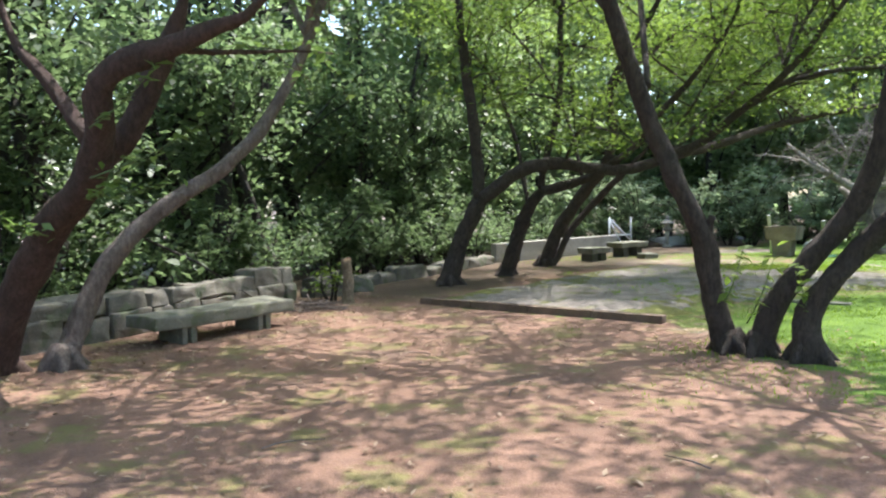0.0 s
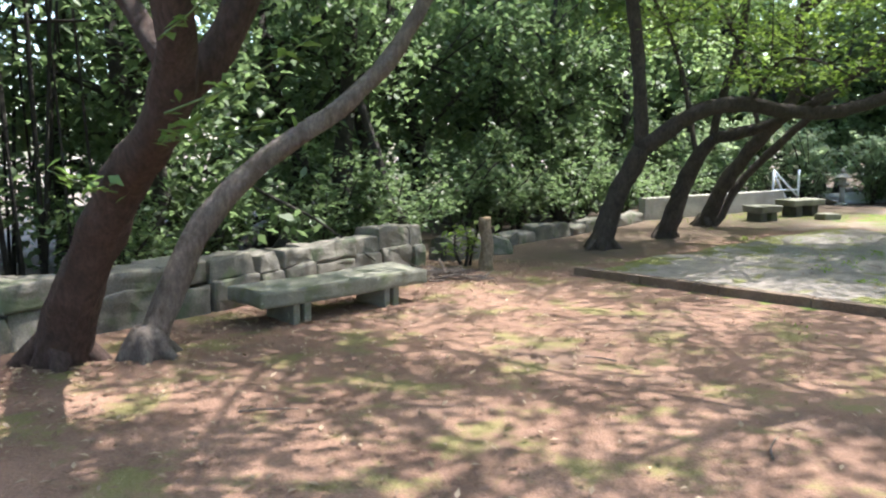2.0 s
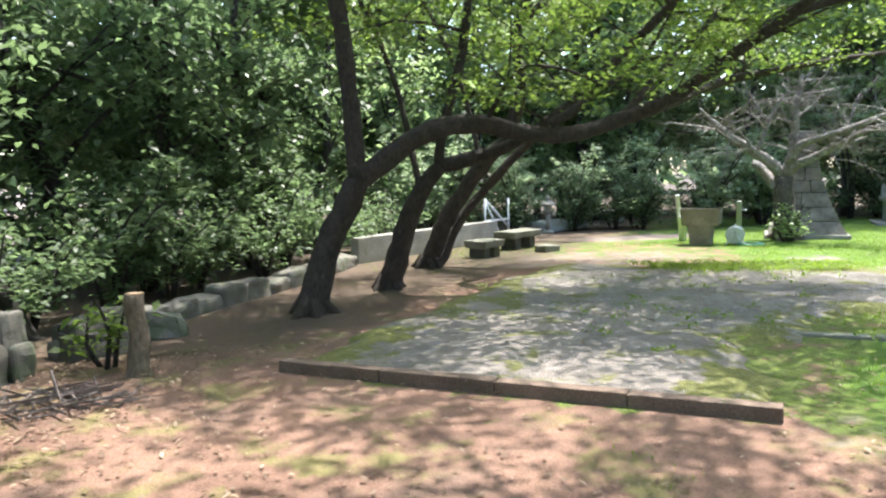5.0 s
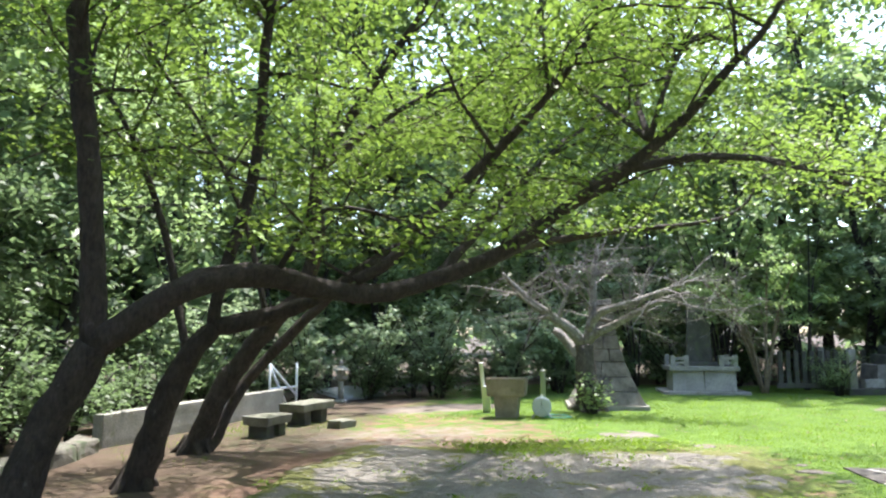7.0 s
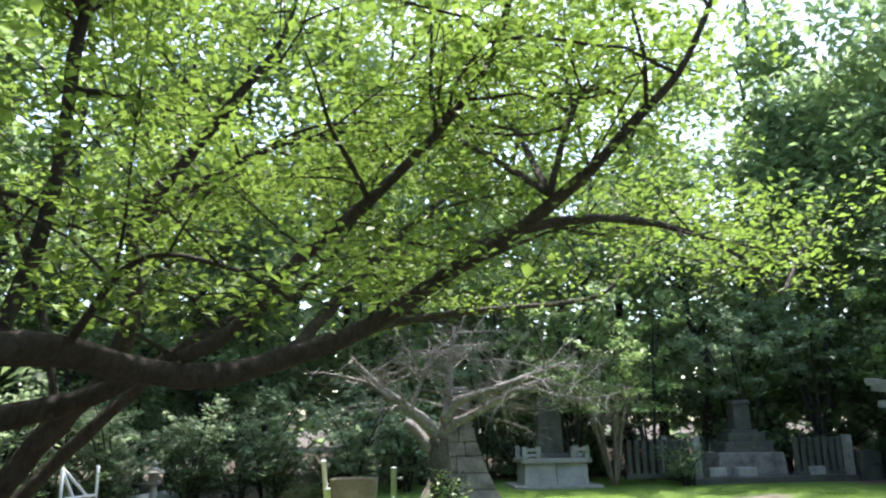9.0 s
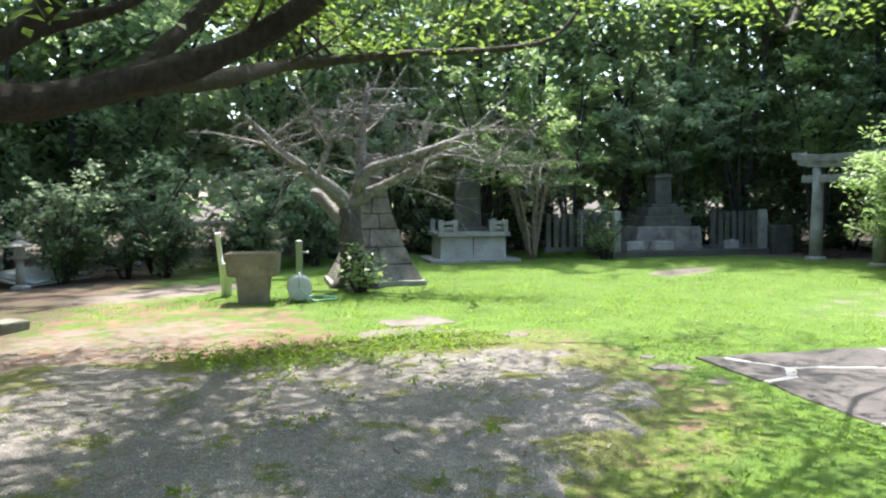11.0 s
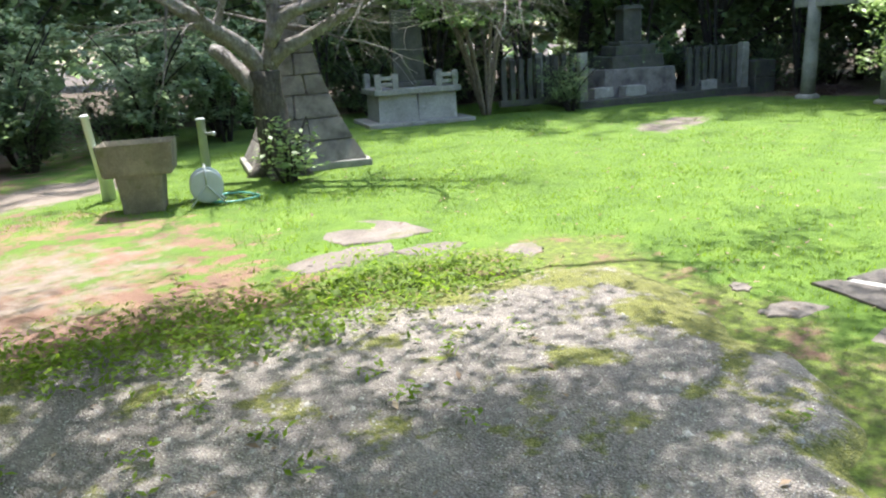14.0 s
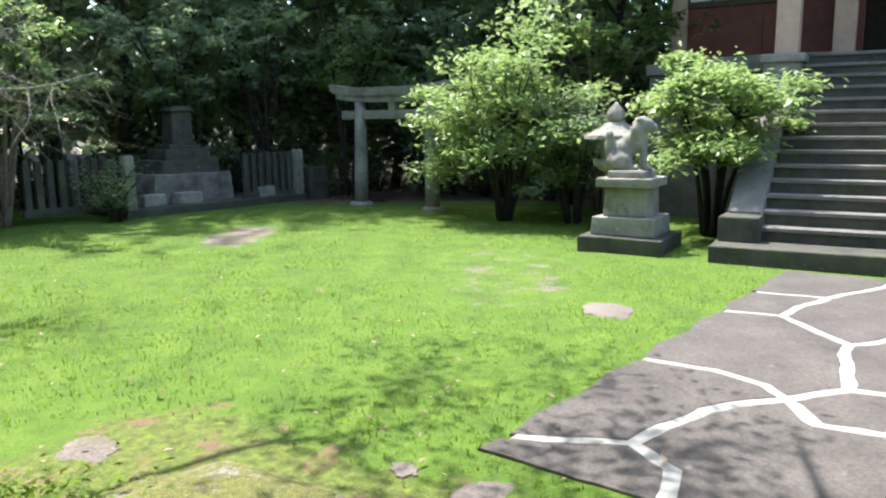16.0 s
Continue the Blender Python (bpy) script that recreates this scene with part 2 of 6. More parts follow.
M_LEAF_WOOD = leaf_mat("woodland_leaf", (0.08, 0.13, 0.06), (0.28, 0.38, 0.175), 0.42, 0.58)
# Darker copy of the woodland leaf, with the western woods' shade in its colour.
M_LEAF_DEEP = leaf_mat("deep_woodland_leaf", (0.05, 0.09, 0.045), (0.175, 0.25, 0.12), 0.45, 0.55)
# Pale tone stands in for sunlight that the woods behind block.
M_LEAF_MID = leaf_mat("grey_green_shrub_leaf", (0.13, 0.185, 0.105), (0.34, 0.43, 0.27), 0.42, 0.55)
M_LEAF_BUSH = leaf_mat("garden_bush_leaf", (0.13, 0.20, 0.065), (0.32, 0.44, 0.17), 0.4, 0.45)
M_GRASS = leaf_mat("grass_blade", (0.075, 0.15, 0.009), (0.20, 0.305, 0.024), 0.6, 0.6)
M_DEADLEAF = leaf_mat("dry_fallen_leaf", (0.09, 0.05, 0.03), (0.36, 0.27, 0.19), 0.8, 0.15)
M_PEBBLE = stone_mat("pale_pebble", (0.22, 0.205, 0.19), (0.50, 0.48, 0.45), 0.0)
M_REDWOOD = plain_mat("red_brown_painted_boards", (0.13, 0.028, 0.018), 0.5, 0, 0.3, 5)
M_POST = plain_mat("pinkish_bare_timber", (0.52, 0.36, 0.27), 0.6, 0, 0.15, 6)
M_DARKWOOD = plain_mat("dark_aged_timber", (0.05, 0.03, 0.022), 0.6, 0, 0.3, 6)
M_WHITE = plain_mat("white_painted_pipe", (0.80, 0.81, 0.84), 0.45, 0, 0.08, 10)
M_PAPER = plain_mat("white_window_pane", (0.72, 0.71, 0.68), 0.35, 0, 0.05, 4)
M_GREYPIPE = plain_mat("grey_plastic_pipe", (0.42, 0.44, 0.46), 0.4, 0, 0.08, 10)
M_HOSE = plain_mat("green_garden_hose", (0.08, 0.30, 0.24), 0.4, 0, 0.1, 10)
M_METAL = plain_mat("galvanised_steel", (0.50, 0.52, 0.54), 0.4, 0.7, 0.12, 10)
M_ROOF = plain_mat("grey_sheet_roof", (0.40, 0.42, 0.44), 0.5, 0.2, 0.15, 6)
M_CUTWOOD = plain_mat("cut_log_wood", (0.36, 0.24, 0.15), 0.85, 0, 0.25, 14)
M_FLAT = stone_mat("pale_flat_slab", (0.10, 0.082, 0.074), (0.225, 0.19, 0.172), 0.35, (0.10, 0.10, 0.04), 3.0, relief=0.4)
M_LEAF_STEM = plain_mat("green_shoot_stem", (0.10, 0.14, 0.05), 0.6, 0, 0.2, 12)
M_BASIN = stone_mat("brown_basin_stone", (0.15, 0.125, 0.09), (0.32, 0.28, 0.215), 0.3, (0.12, 0.12, 0.05), 6.0)
M_BARK_LICHEN = bark_mat("lichen_spotted_bark", (0.05, 0.042, 0.036), (0.17, 0.145, 0.125), (0.34, 0.33, 0.29), 0.57)

# ---- limbs of the trees along the walk: x, y, z, girth ----
MAPLE_A = {
    'trunk': [(0.18, 14.09, -0.05, 0.22), (0.27, 14.12, 0.41, 0.175), (0.42, 14.11, 0.83, 0.16), (0.76, 14.03, 1.57, 0.15)],
    'limb': [(0.76, 14.03, 1.57, 0.13), (0.99, 13.95, 1.73, 0.13), (1.35, 13.88, 2.0, 0.12), (1.79, 13.88, 2.19, 0.115), (2.34, 13.93, 2.22, 0.11), (2.88, 14.06, 2.12, 0.105), (3.52, 14.12, 2.09, 0.1), (4.22, 14.09, 2.28, 0.095), (4.77, 13.73, 2.53, 0.08), (5.18, 13.12, 2.95, 0.07), (5.51, 12.49, 3.32, 0.062), (5.77, 11.97, 3.72, 0.05), (5.98, 11.53, 4.17, 0.04), (6.21, 11.14, 4.66, 0.02)],
    'low': [(4.22, 14.09, 2.28, 0.09), (5.73, 15.49, 2.62, 0.085), (7.48, 16.67, 3.11, 0.07), (8.84, 16.17, 3.35, 0.045), (10.24, 15.11, 3.56, 0.02)],
    'side': [(5.51, 12.49, 3.32, 0.045), (5.82, 12.03, 3.34, 0.03), (6.33, 11.46, 3.32, 0.02), (6.65, 11.05, 3.23, 0.012)],
    'stem': [(0.76, 14.02, 1.54, 0.12), (0.75, 14.07, 2.0, 0.11), (0.69, 14.07, 2.93, 0.1), (0.6, 14.03, 3.62, 0.095), (0.52, 13.95, 4.24, 0.09), (0.46, 13.93, 4.87, 0.07), (0.41, 13.82, 5.56, 0.03)],
    'upper': [(3.21, 14.03, 2.21, 0.06), (3.54, 13.86, 2.43, 0.055), (3.9, 13.48, 2.98, 0.058), (4.27, 13.16, 3.41, 0.05), (4.54, 12.72, 3.84, 0.04), (4.77, 12.37, 4.28, 0.03), (4.87, 12.06, 4.74, 0.015)],
}
MAPLE_B = {
    'trunk': [(1.39, 15.76, -0.09, 0.2), (1.49, 15.7, 0.28, 0.165), (1.61, 15.64, 0.81, 0.15), (1.85, 15.52, 1.41, 0.13), (2.12, 15.36, 1.75, 0.1)],
    'limb': [(2.12, 15.36, 1.75, 0.1), (2.41, 15.28, 1.8, 0.1), (2.79, 15.17, 1.91, 0.09), (3.12, 15.05, 2.05, 0.08), (3.47, 15.01, 2.26, 0.07), (4.01, 14.84, 2.65, 0.05), (4.66, 14.56, 3.0, 0.02)],
    'stem': [(2.1, 15.37, 1.71, 0.08), (2.12, 15.35, 2.08, 0.07), (2.27, 15.26, 2.69, 0.07), (2.4, 15.13, 3.29, 0.065), (2.45, 14.93, 4.05, 0.06), (2.41, 14.7, 4.77, 0.055), (2.41, 14.34, 5.6, 0.02)],
}
MAPLE_C = {
    'trunk': [(2.5, 18.13, -0.07, 0.2), (2.68, 18.05, 0.48, 0.16), (2.87, 17.94, 0.92, 0.15), (3.43, 17.7, 1.78, 0.13), (3.81, 17.45, 2.26, 0.12), (3.99, 17.2, 3.06, 0.1), (3.85, 16.97, 4.0, 0.085), (4.23, 16.62, 4.76, 0.07), (4.65, 16.13, 5.59, 0.06), (4.96, 15.66, 6.28, 0.02)],
    'fork': [(3.85, 16.97, 4.0, 0.055), (4.41, 16.61, 4.53, 0.05), (5.1, 16.12, 5.02, 0.04), (5.96, 15.47, 5.39, 0.015)],
    'second': [(2.63, 18.04, 0.23, 0.1), (3.2, 18.16, 0.9, 0.08), (3.92, 18.06, 1.7, 0.08), (4.35, 17.9, 2.15, 0.07), (4.97, 17.7, 2.8, 0.03)],
}
CHERRY_R = {
    'trunk': [(2.86, 7.28, 0.03, 0.16), (2.68, 7.33, 0.65, 0.11), (2.6, 7.29, 1.1, 0.1), (2.29, 7.29, 1.77, 0.092), (2.05, 7.31, 2.37, 0.085), (1.81, 7.17, 2.94, 0.08), (1.66, 7.11, 3.35, 0.07), (1.49, 6.97, 3.93, 0.03)],
    'stub': [(2.63, 7.28, 1.04, 0.045), (2.64, 7.26, 1.21, 0.04), (2.66, 7.22, 1.33, 0.03)],
    'stem': [(3.06, 7.1, 0.04, 0.15), (3.18, 7.06, 0.45, 0.11), (3.35, 6.97, 0.75, 0.105), (3.69, 6.72, 1.3, 0.1), (3.83, 6.52, 1.74, 0.095), (3.86, 6.33, 2.39, 0.085), (3.87, 6.19, 3.06, 0.07), (3.81, 6.04, 3.67, 0.03)],
    'stem2': [(3.37, 6.74, 0.05, 0.17), (3.37, 6.79, 0.32, 0.125), (3.47, 6.78, 0.58, 0.11), (3.77, 6.66, 1.0, 0.1), (4.02, 6.42, 1.39, 0.09), (4.32, 6.09, 1.89, 0.03)],
}
CHERRY_L = {
    'trunk': [(-4.17, 6.9, -0.01, 0.24), (-3.98, 6.8, 0.41, 0.18), (-3.62, 6.6, 0.95, 0.155), (-3.23, 6.39, 1.42, 0.145), (-2.78, 6.05, 1.75, 0.13), (-2.55, 5.79, 2.11, 0.11), (-2.43, 5.57, 2.44, 0.1), (-2.21, 5.53, 2.58, 0.095), (-1.92, 5.52, 2.66, 0.085), (-1.54, 5.49, 2.81, 0.06), (-1.17, 5.43, 3.0, 0.02)],
    'fork': [(-2.84, 6.07, 1.73, 0.1), (-2.5, 6.19, 2.15, 0.105), (-2.27, 6.22, 2.59, 0.09), (-2.11, 6.2, 2.93, 0.08), (-1.95, 6.14, 3.33, 0.03)],
    'back': [(-2.7, 5.95, 2.04, 0.07), (-2.97, 6.11, 2.37, 0.06), (-3.22, 6.15, 2.69, 0.05), (-3.43, 6.2, 2.98, 0.02)],
}
CHERRY_M = {
    'trunk': [(-3.59, 7.1, -0.04, 0.17), (-3.55, 7.17, 0.19, 0.115), (-3.36, 7.35, 0.78, 0.098), (-3.11, 7.55, 1.21, 0.092), (-2.78, 7.79, 1.55, 0.088), (-2.32, 8.03, 1.89, 0.08), (-2.0, 8.2, 2.22, 0.075), (-1.78, 8.32, 2.55, 0.07), (-1.55, 8.4, 2.97, 0.06), (-1.34, 8.44, 3.44, 0.055), (-1.18, 8.41, 4.0, 0.02)],
}
BARE = {
    'trunk': [(11.16, 19.67, -0.08, 0.32), (11.11, 19.68, 0.44, 0.24), (11.12, 19.74, 0.95, 0.22), (11.13, 19.76, 1.41, 0.2)],
    'left': [(11.1, 19.79, 1.41, 0.13), (10.87, 19.86, 1.74, 0.115), (10.53, 20.01, 1.98, 0.1), (9.95, 20.16, 2.4, 0.08), (9.64, 20.23, 2.67, 0.06), (9.33, 20.27, 2.97, 0.02)],
    'stub': [(11.02, 19.84, 1.17, 0.11), (10.96, 20.31, 1.61, 0.1), (10.89, 20.5, 1.74, 0.08)],
    'inner': [(10.57, 19.97, 1.96, 0.055), (10.67, 19.87, 2.34, 0.05), (10.76, 19.75, 2.72, 0.04), (10.91, 19.54, 3.22, 0.015)],
    'centre': [(11.16, 19.74, 1.44, 0.13), (11.25, 19.65, 1.93, 0.1), (11.27, 19.6, 2.47, 0.08), (11.26, 19.52, 3.06, 0.06), (11.27, 19.39, 3.62, 0.02)],
    'right': [(11.14, 19.62, 1.75, 0.09), (11.22, 19.4, 2.08, 0.085), (11.44, 19.03, 2.23, 0.07), (11.65, 18.64, 2.35, 0.065), (12.0, 18.03, 2.58, 0.05), (12.18, 17.39, 2.79, 0.02)],
    'low': [(11.21, 19.69, 1.51, 0.1), (11.29, 19.48, 1.7, 0.1), (11.47, 19.31, 1.8, 0.09), (11.77, 18.98, 2.03, 0.07), (12.17, 18.49, 2.36, 0.05), (12.53, 17.99, 2.53, 0.02)],
    'thin': [(12.1, 18.58, 2.34, 0.035), (12.21, 18.12, 2.31, 0.028), (12.37, 17.56, 2.16, 0.02), (12.57, 16.86, 2.12, 0.015), (12.76, 16.26, 2.28, 0.008)],
}

# ---- shape helpers ----
def mesh_ob(name, verts, faces, mat, parent=None, smooth=False, tint=None):
    me = bpy.data.meshes.new(name)
    me.from_pydata([tuple(v) for v in verts], [], [tuple(f) for f in faces])
    me.materials.append(mat)
    if smooth:
        me.polygons.foreach_set("use_smooth", [True] * len(me.polygons))
    if tint is not None:
        me.attributes.new("tint", "FLOAT", "FACE").data.foreach_set("value", np.asarray(tint, np.float32))
    me.update()
    ob = new(name, me)
    ob.parent = parent
    return ob


def quads_ob(name, verts, k, mat, parent=None, tint=None):
    """Many loose faces of k corners each, from one array of corners."""
    n = len(verts) // k
    me = bpy.data.meshes.new(name)
    me.vertices.add(n * k)
    me.vertices.foreach_set("co", np.asarray(verts, np.float32).ravel())
    me.loops.add(n * k)
    me.loops.foreach_set("vertex_index", np.arange(n * k, dtype=np.int32))
    me.polygons.add(n)
    me.polygons.foreach_set("loop_start", np.arange(0, n * k, k, dtype=np.int32))
    me.update(calc_edges=True)
    me.materials.append(mat)
    if tint is not None:
        me.attributes.new("tint", "FLOAT", "FACE").data.foreach_set("value", np.asarray(tint, np.float32))
    ob = new(name, me)
    ob.parent = parent
    return ob


def empty(name, m, label="", category="", group="", kind=""):
    ob = new(name)
    ob.matrix_basis = m
    ob.empty_display_size = 0.2
    return tagged(ob, label, category, group, kind)


def part(name, me, parent, m=None):
    ob = new(name, me)
    ob.parent = parent
    if m is not None:
        ob.matrix_basis = m
    return ob


def bm_mesh(name, bm, mat, smooth=False):
    me = bpy.data.meshes.new(name)
    bm.normal_update()
    bm.to_mesh(me)
    bm.free()
    me.materials.append(mat)
    if smooth:
        me.polygons.foreach_set("use_smooth", [True] * len(me.polygons))
    return me


def block_mesh(name, sx, sy, sz, mat, bevel=0.02, rough=0.0, taper=1.0, cuts=0, seed=0, tapery=None):
    """A stone or timber block standing on z = 0: bevelled edges, worn by noise, narrowed towards the top."""
    bm = bmesh.new()
    bmesh.ops.create_cube(bm, size=1.0)
    if cuts:
        bmesh.ops.subdivide_edges(bm, edges=bm.edges[:], cuts=cuts, use_grid_fill=True)
    ty = taper if tapery is None else tapery
    for v in bm.verts:
        k = v.co.z + 0.5
        v.co = Vector((v.co.x * sx * (1 + (taper - 1) * k), v.co.y * sy * (1 + (ty - 1) * k), k * sz))
    if bevel:
        sharp = [e for e in bm.edges if len(e.link_faces) == 2 and e.calc_face_angle(0) > 0.6]
        bmesh.ops.bevel(bm, geom=sharp, offset=bevel, segments=2, affect="EDGES", profile=0.6)
    if rough:
        for v in bm.verts:
            q = v.co * 2.3 + Vector((seed * 7.1, seed * 3.3, seed * 1.7))
            v.co += noise.noise_vector(q) * rough + noise.noise_vector(q * 3.1) * rough * 0.4
    return bm_mesh(name, bm, mat)


def lathe_mesh(name, profile, mat, sides=16, smooth=True):
    bm = bmesh.new()
    rings = []
    for r, z in profile:
        rings.append([bm.verts.new((r * math.cos(2 * math.pi * i / sides), r * math.sin(2 * math.pi * i / sides), z)) for i in range(sides)])
    for a, b in zip(rings, rings[1:]):
        for i in range(sides):
            bm.faces.new((a[i], a[(i + 1) % sides], b[(i + 1) % sides], b[i]))
    bm.faces.new(rings[0][::-1])
    bm.faces.new(rings[-1])
    return bm_mesh(name, bm, mat, smooth)


def spline(pts, step=0.12):
    """A smooth run of (x, y, z, r) through the given ones."""
    p = np.array(pts, float)
    p = np.vstack([2 * p[0] - p[1], p, 2 * p[-1] - p[-2]])
    out = []
    for i in range(1, len(p) - 2):
        a, b, c, d = p[i - 1], p[i], p[i + 1], p[i + 2]
        n = max(2, int(np.linalg.norm(c[:3] - b[:3]) / step))
        for s in range(n):
            t = s / n
            out.append(0.5 * (2 * b + (c - a) * t + (2 * a - 5 * b + 4 * c - d) * t * t + (3 * b - a - 3 * c + d) * t ** 3))
    out.append(p[-2])
    out = np.array(out)
    out[:, 3] = np.maximum(out[:, 3], 0.004)
    return out


def tube(run, sides=10, knob=0.12, seed=0.0):
    """Verts and faces of a limb along the run, with an uneven girth."""
    run = np.asarray(run)
    tan = np.gradient(run[:, :3], axis=0)
    tan /= np.linalg.norm(tan, axis=1)[:, None] + 1e-9
    ref = np.array([0.31, 0.87, 0.38])
    verts, faces = [], []
    for i, (p, t) in enumerate(zip(run, tan)):
        u = ref - t * ref.dot(t)
        u /= np.linalg.norm(u) + 1e-9
        ref = u
        w = np.cross(t, u)
        for k in range(sides):
            a = 2 * math.pi * k / sides
            d = u * math.cos(a) + w * math.sin(a)
            g = 1 + knob * noise.noise(Vector((p[0] * 4 + d[0] * 1.3 + seed, p[1] * 4 + d[1] * 1.3, p[2] * 4 + d[2] * 1.3))) * 1.6
            verts.append(p[:3] + d * p[3] * g)
    for i in range(len(run) - 1):
        for k in range(sides):
            a, b = i * sides + k, i * sides + (k + 1) % sides
            faces.append((a, b, b + sides, a + sides))
    faces.append(tuple(range(sides))[::-1])
    faces.append(tuple(range((len(run) - 1) * sides, len(run) * sides)))
    return verts, faces


def joined(tubes):
    verts, faces = [], []
    for v, f in tubes:
        k = len(verts)
        verts += list(v)
        faces += [tuple(i + k for i in q) for q in f]
    return verts, faces


def leaf_quads(centres, length, rng, width=0.5, droop=0.3, flat=0.6):
    """One folded four-cornered leaf at every centre."""
    n = len(centres)
    az = rng.uniform(0, 2 * math.pi, n)
    dz = rng.normal(-droop, 0.35, n)
    d = np.stack([np.cos(az), np.sin(az), dz], 1)
    d /= np.linalg.norm(d, axis=1)[:, None]
    up = np.stack([rng.normal(0, 1 - flat, n), rng.normal(0, 1 - flat, n), np.ones(n)], 1)
    s = np.cross(d, up)
    s /= np.linalg.norm(s, axis=1)[:, None] + 1e-9
    nrm = np.cross(s, d)
    ln = (length * rng.uniform(0.6, 1.25, n))[:, None]
    base = centres - d * ln * 0.5
    mid = centres - d * ln * 0.06 + nrm * ln * 0.10
    v = np.stack([base, mid + s * ln * width * 0.5, centres + d * ln * 0.5, mid - s * ln * width * 0.5], 1)
    return v.reshape(-1, 3)


# ---- ground ----
UO, UU, UV = np.array([-0.30, 11.40]), np.array([0.78, -0.626]), np.array([0.626, 0.78])


SLAB = [(0, 0), (3.85, 0), (3.75, 2.2), (4.3, 3.8), (5.7, 5.5), (5.5, 8.3), (3.6, 7.9), (2, 7.9), (0.1, 8.0), (-0.2, 4)]


def smooth01(v, lo, hi):
    t = np.clip((v - lo) / (hi - lo), 0, 1)
    return t * t * (3 - 2 * t)


def turf_at(x, y):
    rx, ry = x - UO[0], y - UO[1]
    u, v = rx * UU[0] + ry * UU[1], rx * UV[0] + ry * UV[1]
    south = smooth01(x, 1.6, 4.6) * 0.62 + 0.12
    west = smooth01(u, -0.9, 0.3) * 0.2 + 0.1 + smooth01(y, 17.0, 19.0) * 0.25
    g = np.where(v < 0.0, south, np.where(u < 0.8, west, 0.92))
    mixed = smooth01(np.hypot((x - 6.0) / 3.4, (y - 18.7) / 3.6), 1.15, 0.7)
    g = g * (1 - mixed) + 0.5 * mixed
    rim = edge_gap(SLAB, u, v, skip=(0,))
    g = np.where(v > 0.0, g * (0.66 + 0.34 * smooth01(rim, 0.2, 1.5)), g)
    back = np.maximum(smooth01(x * 0.62 + y * 0.78, 30.2, 31.6), smooth01(x, 22.0, 23.5))
    return g * (1 - back) + 0.12 * back


def rim_at(x, y):
    """Moss in the band round the hard standing."""
    rx, ry = x - UO[0], y - UO[1]
    u, v = rx * UU[0] + ry * UU[1], rx * UV[0] + ry * UV[1]
    return smooth01(edge_gap(SLAB, u, v), 1.2, 0.1) * 0.75


def road_at(x, y):
    """A pale road beyond the western trees."""
    return smooth01(-0.91 * (x + 4.9) + 0.42 * (y - 7.2), 5.5, 6.5)


def litter_at(x, y):
    """Leaf litter under the woods, outside the open ground."""
    west = smooth01(-0.91 * (x + 4.9) + 0.42 * (y - 7.2), 0.1, 0.6)
    north = smooth01(x * 0.62 + y * 0.78, 30.6, 31.8)
    east = smooth01(x, 22.3, 23.8)
    far = smooth01(np.hypot(x - 8, y - 12), 22, 25)
    rx, ry = x - UO[0], y - UO[1]
    strip = 0.8 * smooth01(rx * UU[0] + ry * UU[1], 0.0, -1.0) * smooth01(y, 11.0, 13.0)
    return np.maximum(np.maximum(np.maximum(west, strip), north), np.maximum(east, far)) * (1 - road_at(x, y))


def bare_at(x, y):
    spots = ((8.6, 21.9, 2.2, 0.9, 0.8), (17.4, 16.3, 1.5, 0.6, 0.7), (5.6, 18.0, 2.8, 1.7, 0.6), (14.2, 12.2, 2.6, 1.1, 0.47), (3.2, 8.6, 1.0, 0.6, 0.5))
    b = np.zeros_like(x)
    for cx, cy, rx, ry, k in spots:
        b = np.maximum(b, k * smooth01(np.hypot((x - cx) / rx, (y - cy) / ry), 1.5, 0.5))
    return np.maximum(b, road_at(x, y))


def axis_steps(lo, hi, fine, far):
    core = list(np.arange(lo, hi + fine, fine))
    a, s, left, right = core[0], fine, [], []
    while a > -far:
        s *= 1.45
        a -= s
        left.append(a)
    a, s = core[-1], fine
    while a < far:
        s *= 1.45
        a += s
        right.append(a)
    return np.array(left[::-1] + core + right)


def lay_ground():
    xs, ys = axis_steps(-7, 24, 0.3, 600), axis_steps(-3, 25, 0.3, 600)
    gx, gy = np.meshgrid(xs, ys)
    z = np.array([0.018 * noise.noise(Vector((x * 0.9, y * 0.9, 0))) + 0.008 * noise.noise(Vector((x * 4, y * 4, 3))) for x, y in zip(gx.ravel(), gy.ravel())])
    px, py = gx.ravel() - 9.12, gy.ravel() - 12.67
    pp, pq = px * 0.8 - py * 0.6, -px * 0.6 - py * 0.8
    z = z - 0.06 * ((pp > 0.45) & (pq > 0.45) & (pp < 6.0) & (pq < 3.9))
    w, h = len(xs), len(ys)
    verts = np.stack([gx.ravel(), gy.ravel(), z], 1)
    i = np.arange(w * h).reshape(h, w)
    faces = np.stack([i[:-1, :-1], i[:-1, 1:], i[1:, 1:], i[1:, :-1]], -1).reshape(-1, 4)
    ob = mesh_ob("ground", verts, faces.tolist(), M_GROUND, smooth=True)
    me = ob.data
    me.attributes.new("turf", "FLOAT", "POINT").data.foreach_set("value", turf_at(gx.ravel(), gy.ravel()).astype(np.float32))
    me.attributes.new("rim", "FLOAT", "POINT").data.foreach_set("value", rim_at(gx.ravel(), gy.ravel()).astype(np.float32))
    me.attributes.new("bare", "FLOAT", "POINT").data.foreach_set("value", bare_at(gx.ravel(), gy.ravel()).astype(np.float32))
    me.attributes.new("litter", "FLOAT", "POINT").data.foreach_set("value", litter_at(gx.ravel(), gy.ravel()).astype(np.float32))
    tagged(ob, "bare reddish soil with moss running into green lawn", "ground", kind="structure")


